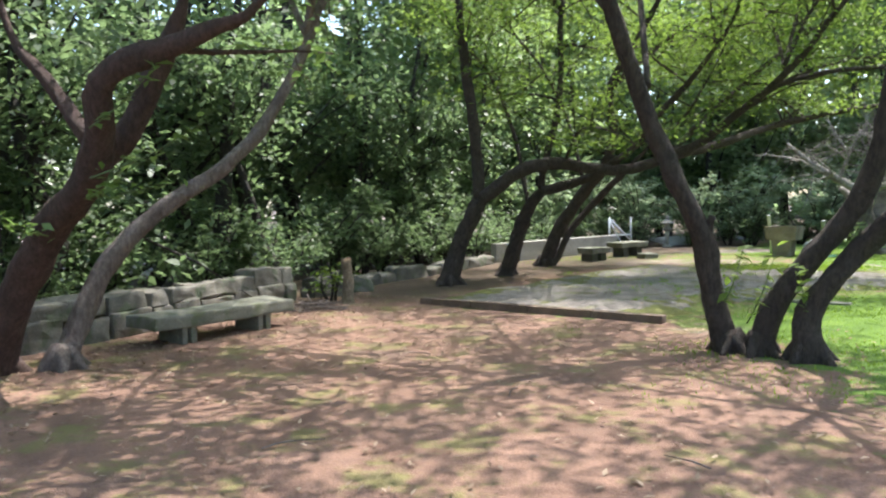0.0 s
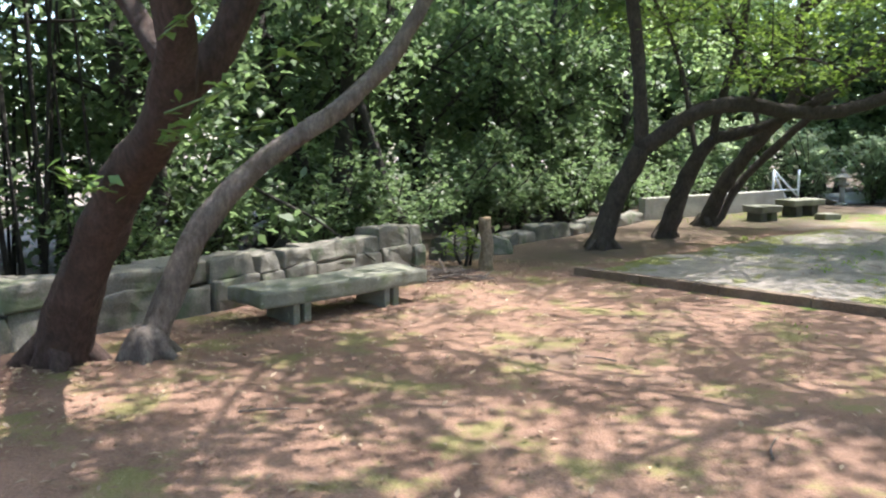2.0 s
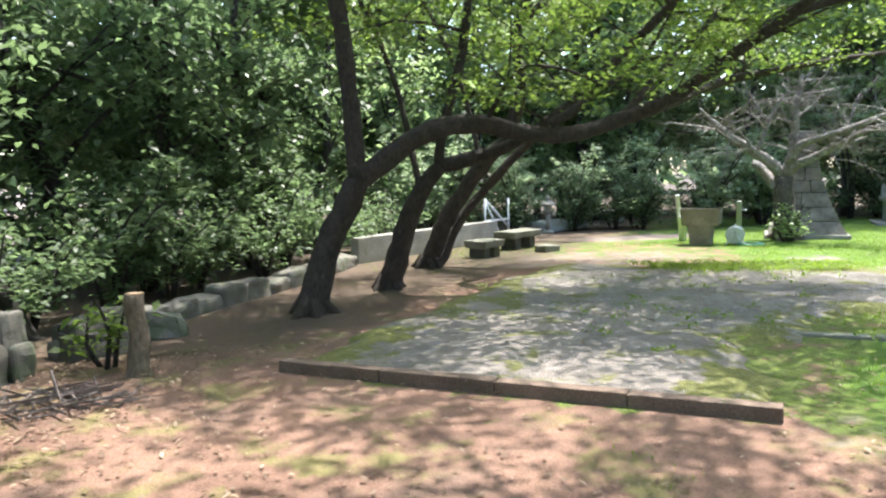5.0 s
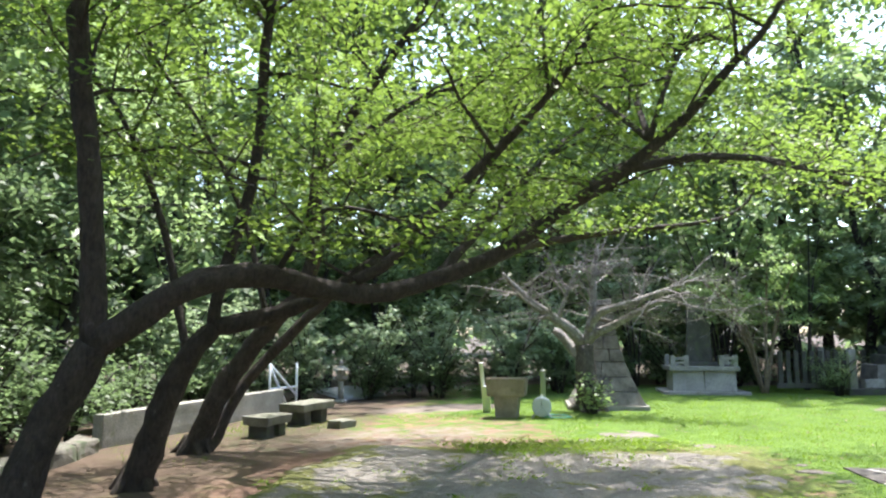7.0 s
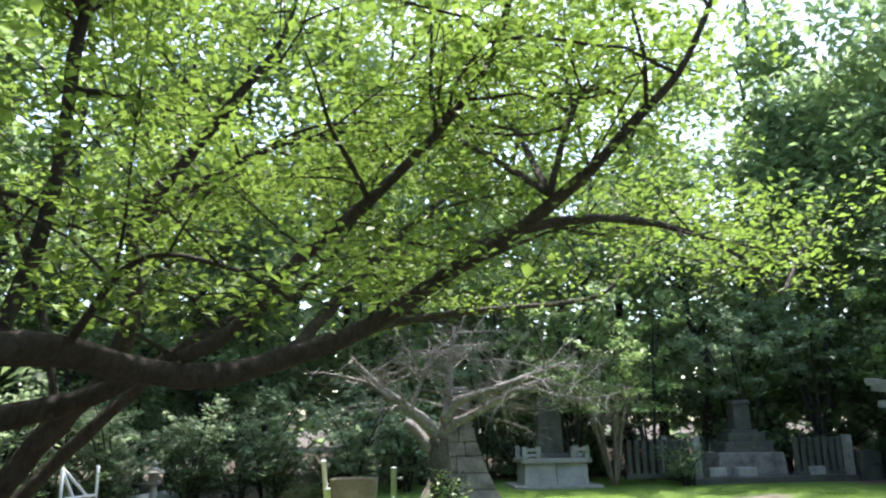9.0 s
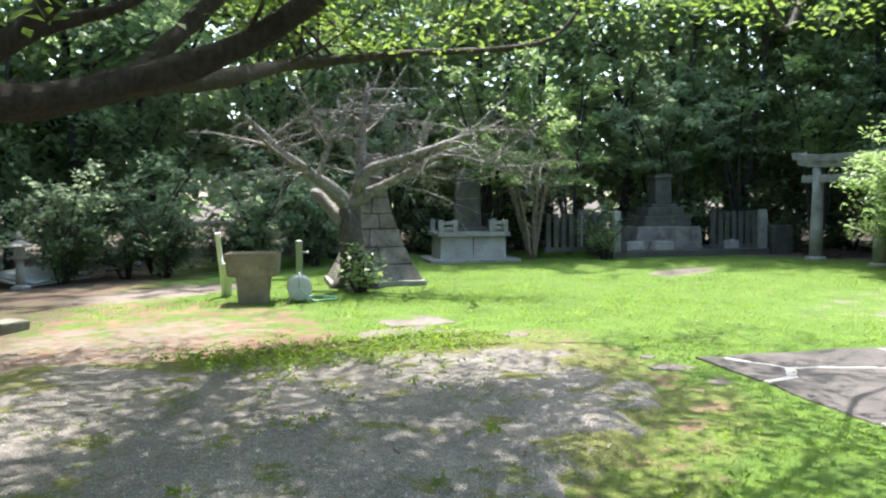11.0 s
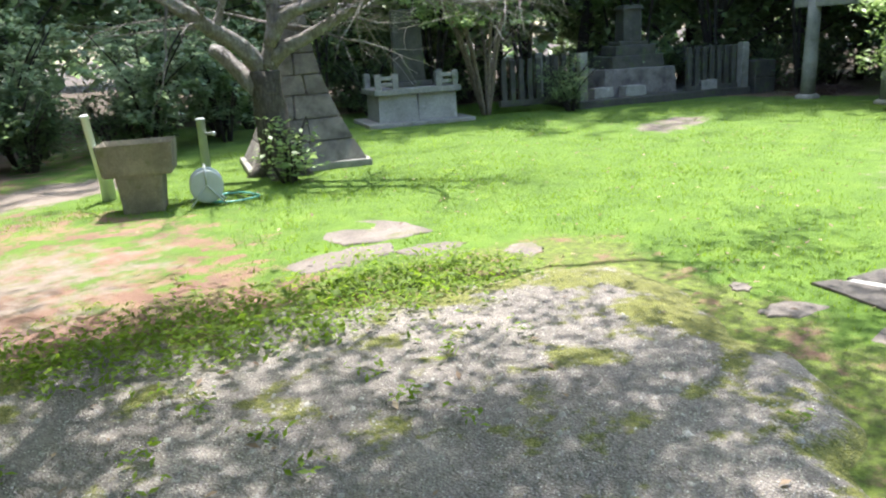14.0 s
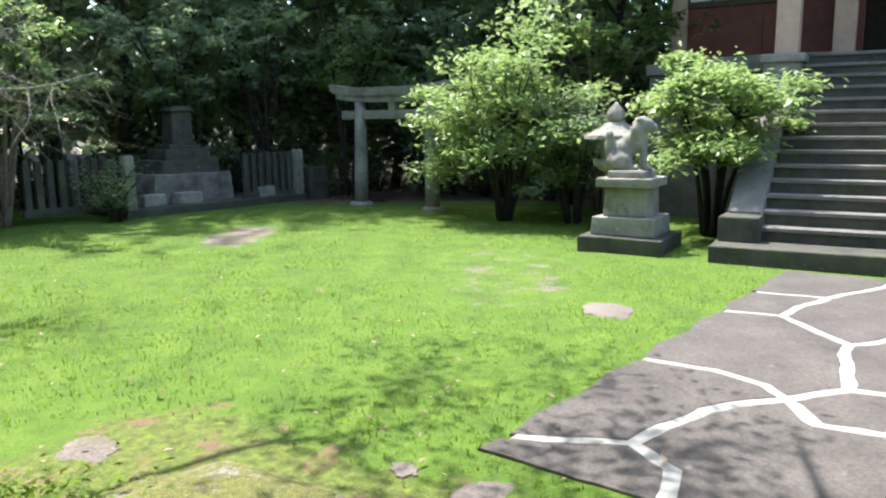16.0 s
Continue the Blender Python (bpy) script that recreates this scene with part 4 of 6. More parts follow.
LOW_LINE = [(-5.4, 8.8), (-4.9, 10), (-3.4, 13.5), (-1.6, 16.6), (0.4, 19.6), (3.0, 23.2), (6, 25), (11, 24.4), (16, 25), (21.5, 22.8), (24.3, 18.5), (24.8, 14.2), (23.4, 10.8), (21.2, 9.2)]
plant(LOW, along([(18, 25.5), (22.8, 23.2), (25.6, 18.8), (26, 14.2), (24.6, 10.6)], 1.5, rng_w, 0.2) + along([(-6.8, 2.0), (-6.2, 4.6)], 1.3, rng_w, 0.2) + along(LOW_LINE, 1.35, rng_w, 0.2))
MID = [shrub(33, 3.2, 2.8, 3000, 0.163, M_LEAF_MID, "tall grey-green shrub at the edge of the woods", "bush", "woodland edge shrubs", 9), shrub(34, 2.6, 2.6, 2700, 0.152, M_LEAF_MID, "broad grey-green shrub at the edge of the woods", "bush", "woodland edge shrubs", 9)]
plant(MID, along([(2.4, 23.4), (6.0, 26.2), (9.5, 25.2), (12.5, 24.2), (15.4, 24.6)], 2.0, rng_w, 0.25))
SHADY = [shrub(37, 2.7, 2.6, 2800, 0.15, M_LEAF_DEEP, "tall dark green shrub behind edging stones", "bush", "woodland edge shrubs", 9)]
plant(SHADY, along([(-2.6, 15.8), (-1.2, 18.0), (0.2, 20.4)], 1.9, rng_w, 0.2))



def far_woods():
    """The wooded rise that closes the view beyond the nearer trees."""
    rng = np.random.default_rng(18)
    n = 12000
    a = np.radians(rng.uniform(-75, 125, n))
    r = rng.uniform(53, 62, n)
    top = 20 + 4 * np.sin(a * 9) + 2.5 * np.sin(a * 23 + 1)
    c = np.stack([6 + r * np.cos(a), 12 + r * np.sin(a), top * rng.uniform(0.0, 1.0, n) ** 0.8], 1)
    ob = quads_ob("backdrop_woods", leaf_quads(c, 2.4, rng, 0.6, 0.4, 0.5), 4, M_LEAF_WOOD, None, rng.beta(1.4, 2.0, n))
    tagged(ob, "distant mass of dark broadleaf woodland", "woods", kind="stuff")


far_woods()
EDGE = [shrub(35, 5.4, 3.6, 3000, 0.17, M_LEAF_MID, "young woodland-edge tree with pale green leaves", "tree", "woodland edge trees", 5, None, 0.045, 2.3), shrub(36, 6.2, 3.8, 3000, 0.18, M_LEAF_BUSH, "young woodland-edge tree with fresh light leaves", "tree", "woodland edge trees", 5, None, 0.045, 2.5)]
plant(EDGE, along([(16, 25.4), (21.4, 23.1), (24.3, 18.8), (24.8, 14.2), (23.6, 11.0)], 2.4, rng_w, 0.2) + [(20.5, 20.9, 40, 1.0), (22.7, 18.9, 130, 1.0), (18.9, 22.6, 200, 1.05)])


# ---- stone wall, benches, stump ----
def stone(name, sx, sy, sz, m, mat, label, category="stone", group="", seed=0, rough=0.03, bevel=0.03, taper=1.0, kind=""):
    ob = new(name, block_mesh(name, sx, sy, sz, mat, bevel, rough, taper, cuts=3, seed=seed))
    ob.matrix_basis = m
    return tagged(ob, label, category, group, kind)


def rough_wall():
    rng = random.Random(4)
    line = [(-5.6, 4.6), (-4.95, 7.2), (-3.6, 9.7), (-2.5, 12.1)]
    for (x0, y0), (x1, y1) in zip(line, line[1:]):
        ln = math.hypot(x1 - x0, y1 - y0)
        a = math.degrees(math.atan2(y1 - y0, x1 - x0))
        d = 0.0
        while d < ln - 0.15:
            w = min(rng.choice((0.48, 0.58, 0.72)) * rng.uniform(0.9, 1.1), ln - d)
            h = rng.uniform(0.36, 0.42) * (0.8 if y0 < 5 else 1.0)
            t = (d + w / 2) / ln
            stone("wall_stone", w - 0.015, 0.46, h, pose(x0 + (x1 - x0) * t, y0 + (y1 - y0) * t, -0.08, 0, 0, a + rng.uniform(-2, 2)), M_WALLSTONE, "squared mossy grey block of a low stone wall", "stone", "stones of the low wall", rng.randint(0, 99), 0.055, 0.035, rng.uniform(0.9, 0.98))
            if y0 > 5 and rng.random() < 0.92:
                stone("wall_stone", w * rng.uniform(1.0, 1.12), rng.uniform(0.44, 0.52), rng.uniform(0.2, 0.27), pose(x0 + (x1 - x0) * t - 0.04, y0 + (y1 - y0) * t, h - 0.10, rng.uniform(-2, 2), rng.uniform(-2, 2), a + rng.uniform(-4, 4)), M_WALLSTONE, "flat mossy capping block on a low stone wall", "stone", "stones of the low wall", rng.randint(0, 99), 0.05, 0.03, rng.uniform(0.88, 0.97))
            d += w
    line = [(-2.2, 12.5), (-1.3, 14.6), (0.2, 17.0), (1.2, 18.9)]
    for (x0, y0), (x1, y1) in zip(line, line[1:]):
        ln = math.hypot(x1 - x0, y1 - y0)
        a = math.degrees(math.atan2(y1 - y0, x1 - x0))
        n = round(ln / 0.62)
        for k in range(n):
            t = (k + 0.5) / n
            stone("wall_stone", ln / n - 0.02, 0.36, rng.uniform(0.22, 0.33), pose(x0 + (x1 - x0) * t, y0 + (y1 - y0) * t, -0.06, 0, 0, a + rng.uniform(-5, 5)), M_WALLSTONE, "low mossy edging stone beside undergrowth", "stone", "edging stones", rng.randint(0, 99), 0.05, 0.05)


def far_wall():
    x0, y0, x1, y1 = 1.35, 19.2, 5.3, 22.9
    ln, a = math.hypot(x1 - x0, y1 - y0), math.degrees(math.atan2(y1 - y0, x1 - x0))
    ob = new("wall_low", block_mesh("wall_low", ln, 0.2, 0.56, M_CONCRETE, 0.02, 0.008, cuts=5, seed=3))
    ob.matrix_basis = pose((x0 + x1) / 2, (y0 + y1) / 2, -0.06, 0, 0, a)
    tagged(ob, "low plain weathered concrete boundary wall", "wall", kind="structure")


def long_bench(x, y, a, ln, dp, top, label, group="", seed=1):
    root = empty("bench", pose(x, y, 0, 0, 0, a), label, "bench", group)
    part("seat", block_mesh("seat", ln, dp, 0.15, M_BENCH, 0.03, 0.02, cuts=4, seed=seed), root, pose(0, 0, top - 0.15))
    for k in (-0.30, -0.24, 0.24, 0.30):
        part("leg", block_mesh("leg", 0.075, dp * 0.78, top - 0.13, M_BENCH, 0.01, 0.006, cuts=2, seed=seed), root, pose(k * ln, -0.02, -0.02))
    return root


rough_wall()
far_wall()
long_bench(-2.68, 8.96, 52.3, 1.96, 0.60, 0.34, "long mossy grey stone slab bench on short legs", seed=2)


def short_bench(x, y, a, ln, dp, top, label, seed):
    root = empty("bench", pose(x, y, 0, 0, 0, a), label, "bench", "stone seats by the far wall")
    part("seat", block_mesh("seat", ln, dp, 0.15, M_BENCH, 0.025, 0.015, 1.04, cuts=3, seed=seed), root, pose(0, 0, top - 0.15))
    for k in (-1, 1):
        part("leg", block_mesh("leg", 0.24, dp * 0.72, top - 0.13, M_DARKSTONE, 0.02, 0.012, cuts=2, seed=seed + k), root, pose(k * ln * 0.26, 0, -0.02))


short_bench(3.95, 19.35, 42, 0.74, 0.48, 0.34, "short grey stone slab seat on block legs", 4)
short_bench(5.15, 20.75, 40, 1.15, 0.52, 0.4, "long grey stone slab seat beside low wall", 6)
stone("stone_block", 0.5, 0.3, 0.16, pose(5.45, 19.75, -0.02, 0, 0, 30), M_BENCH, "small flat grey stone block on grass", "stone", seed=8)
stone("boulder", 0.75, 0.5, 0.5, pose(-1.95, 12.75, -0.1, 4, -6, 40), M_DARKSTONE, "rounded brown boulder at the wall's end", "boulder", seed=21, rough=0.09, bevel=0.12, taper=0.75)
stone("boulder", 0.5, 0.45, 0.36, pose(-1.45, 13.35, -0.08, 0, 5, 10), M_WALLSTONE, "mossy grey boulder beside a stump", "boulder", seed=22, rough=0.08, bevel=0.1, taper=0.8)


def stump():
    root = empty("tree_stump", pose(-1.44, 11.75, 0), "tall thin cut tree stump with pale top", "tree stump")
    run = spline([(0, 0, -0.05, 0.15), (0.0, 0.0, 0.06, 0.105), (0.01, 0.0, 0.3, 0.085), (-0.01, 0.01, 0.5, 0.08), (0.0, 0.0, 0.68, 0.08)], 0.06)
    v, f = tube(run, 12, 0.2, 3)
    mesh_ob("trunk", v, f, M_BARK_TAN, root, True)
    part("cut_top", lathe_mesh("cut_top", [(0.07, 0.0), (0.068, 0.008)], M_CUTWOOD, 14, False), root, pose(0, 0, 0.68))
    part("branch_stub", lathe_mesh("branch_stub", [(0.035, 0.0), (0.028, 0.09)], M_BARK_GREY, 9), root, pose(0.05, 0.03, 0.42, 50, 0, -60))


stump()
SPRIG = shrub(41, 0.75, 0.6, 140, 0.13, M_LEAF_MAPLE, "young bright green sapling beside a stump", "sapling", stems=3)
SPRIG.matrix_basis = pose(-1.75, 12.1, 0.0)


def brush_pile(x, y, size, seed, label, mat, n=46):
    rng = random.Random(seed)
    tubes = []
    for _ in range(n):
        a, r = rng.uniform(0, 6.28), size * rng.random() ** 0.6
        q = np.array([math.cos(a) * r * 1.3, math.sin(a) * r * 0.7, 0.02 + rng.random() * 0.16 * (1 - r / size)])
        d = np.array([rng.uniform(-1, 1), rng.uniform(-1, 1), rng.uniform(-0.12, 0.2)])
        d *= rng.uniform(0.12, 0.35) / np.linalg.norm(d)
        tubes.append(tube(np.array([(*(q - d), 0.012), (*q, 0.012), (*(q + d), 0.006)]), 4, 0.05))
    v, f = joined(tubes)
    ob = mesh_ob("brushwood_pile", v, f, mat)
    ob.matrix_basis = pose(x, y, 0)
    tagged(ob, label, "brushwood", kind="stuff")


brush_pile(-1.95, 10.9, 0.5, 5, "low heap of dry grey twigs on soil", M_BARK_GREY)
brush_pile(23.9, 14.9, 1.0, 6, "heap of dry reddish cut branches under trees", M_BARK_RED, 120)


# ---- bamboo and dark stems behind the wall ----
def bamboo():
    rng = np.random.default_rng(8)
    tubes, c = [], []
    for _ in range(95):
        x = rng.uniform(-8.6, -5.35)
        y = 4.8 + rng.uniform(0, 5.5) + (x + 7) * 0.5
        r, lean = rng.uniform(0.014, 0.034), rng.normal(0, 0.06, 2)
        h = rng.uniform(4.5, 7.0)
        tubes.append(tube(np.array([(x + lean[0] * z, y + lean[1] * z, z, r * (1 - z / h * 0.6)) for z in np.linspace(-0.05, h, 6)]), 5, 0.03))
    v, f = joined(tubes)
    ob = mesh_ob("bamboo_thicket", v, f, M_BARK_WOOD, smooth=True)
    tagged(ob, "thicket of thin dark bamboo and sapling stems", "bamboo", kind="stuff")


bamboo()


def crooked_stem(pts, label):
    root = empty("tree", pose(pts[0][0], pts[0][1], 0), label, "tree", "crooked woodland stems")
    r = spline([(x - pts[0][0], y - pts[0][1], z, g) for x, y, z, g in pts], 0.15)
    v, f = tube(r, 9, 0.15, 2)
    mesh_ob("trunk", v, f, M_BARK_WOOD, root, True)


crooked_stem([(-2.7, 13.61, -0.1, 0.1), (-2.98, 13.6, 0.48, 0.085), (-3.22, 13.57, 0.93, 0.08), (-3.32, 13.56, 1.54, 0.075), (-3.53, 13.48, 2.21, 0.06), (-3.67, 13.37, 2.85, 0.04)], "dark crooked leaning stem in undergrowth")
crooked_stem([(-3.92, 13.69, -0.1, 0.2), (-3.95, 13.76, 0.77, 0.16), (-3.94, 13.79, 1.49, 0.17), (-3.87, 13.8, 2.21, 0.13), (-3.73, 13.73, 3.6, 0.1)], "thick dark upright trunk in undergrowth")
crooked_stem([(-6.2, 8.4, -0.1, 0.16), (-6.2, 8.4, 1.0, 0.13), (-6.1, 8.5, 2.4, 0.12), (-6.3, 8.5, 4.5, 0.09)], "dark upright trunk behind the low wall")


# ---- water basin, pipes, hose reel ----
def basin():
    root = empty("water_basin", pose(8.95, 19.6, 0, 0, 0, -42), "old brown stone water basin on a tapered pedestal", "basin")
    part("pedestal", block_mesh("pedestal", 0.44, 0.42, 0.5, M_BASIN, 0.03, 0.02, 1.16, cuts=3, seed=2), root, pose(0, 0, -0.03))
    bm = bmesh.new()
    bmesh.ops.create_cube(bm, size=1.0)
    for v in bm.verts:
        k = v.co.z + 0.5
        v.co = Vector((v.co.x * (0.74 + 0.07 * k), v.co.y * (0.56 + 0.06 * k), k * 0.37))
    top = [f for f in bm.faces if f.normal.z > 0.9]
    bmesh.ops.inset_region(bm, faces=top, thickness=0.09)
    bmesh.ops.translate(bm, verts=top[0].verts, vec=(0, 0, -0.14))
    bmesh.ops.bevel(bm, geom=bm.edges[:], offset=0.018, segments=2, affect="EDGES")
    part("bowl", bm_mesh("bowl", bm, M_BASIN), root, pose(0, 0, 0.42))


def post_pipe(x, y, h, r, mat, label, tap=False, lean=(0, 0)):
    root = empty("standpipe", pose(x, y, 0, *lean, 20), label, "pipe")
    part("pipe", lathe_mesh("pipe", [(r, -0.05), (r, h), (r * 1.15, h), (r * 1.15, h + 0.02), (r * 0.8, h + 0.03)], mat, 14), root)
    if tap:
        part("tap", lathe_mesh("tap", [(0.018, 0), (0.018, 0.1), (0.028, 0.1), (0.028, 0.13)], M_METAL, 10), root, pose(0, -r, h * 0.8, 90, 0, 0))
    return root


def hose_reel():
    root = empty("hose_reel", pose(9.45, 19.12, 0, 0, 0, -37), "grey plastic hose reel with coiled green hose on lawn", "hose reel")
    disc = lathe_mesh("side_disc", [(0.05, 0.0), (0.17, 0.0), (0.19, 0.012), (0.19, 0.025), (0.17, 0.03), (0.05, 0.03)], M_GREYPIPE, 24)
    part("side_disc", disc, root, pose(0, -0.13, 0.22, 90, 0, 0))
    part("side_disc", disc, root, pose(0, 0.14, 0.22, 90, 0, 0))
    turns = []
    for k in range(6):
        v, f = tube(np.array([(0.125 * math.cos(a), -0.1 + 0.036 * k + a * 0.005, 0.22 + 0.125 * math.sin(a), 0.018) for a in np.linspace(0, 6.3, 22)]), 6, 0)
        turns.append((v, f))
    v, f = joined(turns)
    mesh_ob("hose", v, f, M_HOSE, root, True)
    for k in (-0.17, 0.17):
        v, f = tube(np.array([(-0.2, k, 0.0, 0.014), (-0.17, k, 0.03, 0.014), (0, k, 0.24, 0.014), (0.17, k, 0.03, 0.014), (0.2, k, 0.0, 0.014)]), 6, 0)
        mesh_ob("stand", v, f, M_GREYPIPE, root, True)
    v, f = tube(np.array([(0, -0.17, 0.24, 0.012), (0, -0.17, 0.44, 0.012), (0, 0.17, 0.44, 0.012), (0, 0.17, 0.24, 0.012)]), 6, 0)
    mesh_ob("handle", v, f, M_GREYPIPE, root, True)
    rng = np.random.default_rng(2)
    loop = spline([(0.25 + 0.33 * math.cos(a) * rng.uniform(0.7, 1.1), 0.05 + 0.3 * math.sin(a) * rng.uniform(0.7, 1.1), 0.03, 0.013) for a in np.linspace(0, 11, 16)], 0.06)
    v, f = tube(loop, 6, 0)
    mesh_ob("hose", v, f, M_HOSE, root, True)


basin()
post_pipe(9.12, 20.62, 0.52, 0.085, M_WHITE, "thick white pipe sleeve in the ground")
post_pipe(9.12, 20.66, 1.03, 0.045, M_WHITE, "tall white painted pipe leaning in lawn", lean=(-3, -5))
post_pipe(10.2, 20.05, 0.86, 0.055, M_GREYPIPE, "grey plastic standpipe with metal tap", True)


hose_reel()


# ---- tapered block tower ----
def block_tower():
    root = empty("stone_tower", pose(12.0, 20.1, 0, 0, 0, -36), "tapered old tower of lichened stone blocks", "stone monument")
    part("plinth", block_mesh("plinth", 1.75, 1.6, 0.2, M_GRANITE, 0.03, 0.015, cuts=3), root, pose(0, 0, -0.1))
    rng = random.Random(3)
    z, k = 0.1, 0
    while z < 2.25:
        h = rng.uniform(0.28, 0.36)
        w = 1.72 - 1.1 * z + 0.23 * z * z
        n = 2 if w > 0.6 else 1
        cut = rng.uniform(0.35, 0.65) if n == 2 else 1.0
        x0 = -w / 2
        for share in ((cut, 1 - cut) if n == 2 else (1.0,)):
            sw = w * share
            top = (1.72 - 1.1 * (z + h) + 0.23 * (z + h) ** 2) / w
            bm = bmesh.new()
            xs = (x0 + 0.004, x0 + sw - 0.004)
            lo = [bm.verts.new((x, y * w * 0.47, 0)) for x, y in ((xs[0], -1), (xs[1], -1), (xs[1], 1), (xs[0], 1))]
            hi = [bm.verts.new((x * top, y * w * 0.47 * top, h - 0.008)) for x, y in ((xs[0], -1), (xs[1], -1), (xs[1], 1), (xs[0], 1))]
            bm.faces.new(lo[::-1])
            bm.faces.new(hi)
            for i in range(4):
                bm.faces.new((lo[i], lo[(i + 1) % 4], hi[(i + 1) % 4], hi[i]))
            bmesh.ops.bevel(bm, geom=bm.edges[:], offset=0.014, segments=2, affect="EDGES")
            for v in bm.verts:
                v.co += noise.noise_vector(v.co * 6 + Vector((k, k, k))) * 0.008
            part("block", bm_mesh("block", bm, M_BRICKSTONE), root, pose(0, 0, z))
            x0 += sw
            k += 1
        z += h
    part("cap", block_mesh("cap", 0.42, 0.4, 0.14, M_BRICKSTONE, 0.02, 0.01, 0.8, cuts=2), root, pose(0, 0, z))


block_tower()
FERN = shrub(43, 0.95, 0.85, 420, 0.11, M_LEAF_BUSH, "bright green fern-like shoots at a tree's foot", "shrub", stems=6)
FERN.matrix_basis = pose(10.75, 19.1, 0)


# ---- memorial stone ----
def memorial():
    root = empty("memorial_stone", pose(17.25, 22.0, 0, 0, 0, -38) @ Matrix.Diagonal((0.85, 0.85, 0.85, 1)), "tall dark inscribed slab on a pale railed stone base", "monument")
    part("step", block_mesh("step", 2.7, 2.0, 0.14, M_GRANITE, 0.02, 0.01, cuts=3), root, pose(0, -0.1, -0.05))
    for k in (-1, 1):
        part("base", block_mesh("base", 1.0, 1.45, 0.66, M_CONCRETE, 0.015, 0.006, 0.97, cuts=3, seed=k + 2), root, pose(k * 0.503, 0, 0.08))
    part("coping", block_mesh("coping", 2.2, 1.65, 0.14, M_GRANITE, 0.02, 0.01, cuts=3), root, pose(0, 0, 0.742))
    post = block_mesh("rail_post", 0.15, 0.15, 0.36, M_GRANITE, 0.015, 0.004, cuts=2)
    for x in (-0.98, -0.55, 0.55, 0.98):
        part("rail_post", post, root, pose(x, -0.68, 0.88))
    for x in (-0.98, 0.98):
        part("rail_post", post, root, pose(x, 0.6, 0.88))
    rail = block_mesh("rail", 0.30, 0.09, 0.09, M_GRANITE, 0.01, 0.003)
    for x in (-0.765, 0.765):
        part("rail", rail, root, pose(x, -0.68, 1.1))
        part("rail", rail, root, pose(x, -0.68, 0.95))
    part("slab_foot", block_mesh("slab_foot", 1.15, 0.7, 0.14, M_DARKSTONE, 0.03, 0.015, 0.9, cuts=2), root, pose(0, 0.05, 0.88))
    part("slab", block_mesh("slab", 0.82, 0.24, 1.75, M_DARKSTONE, 0.03, 0.02, 0.9, cuts=4, seed=5, tapery=0.9), root, pose(0, 0.05, 1.0))


memorial()


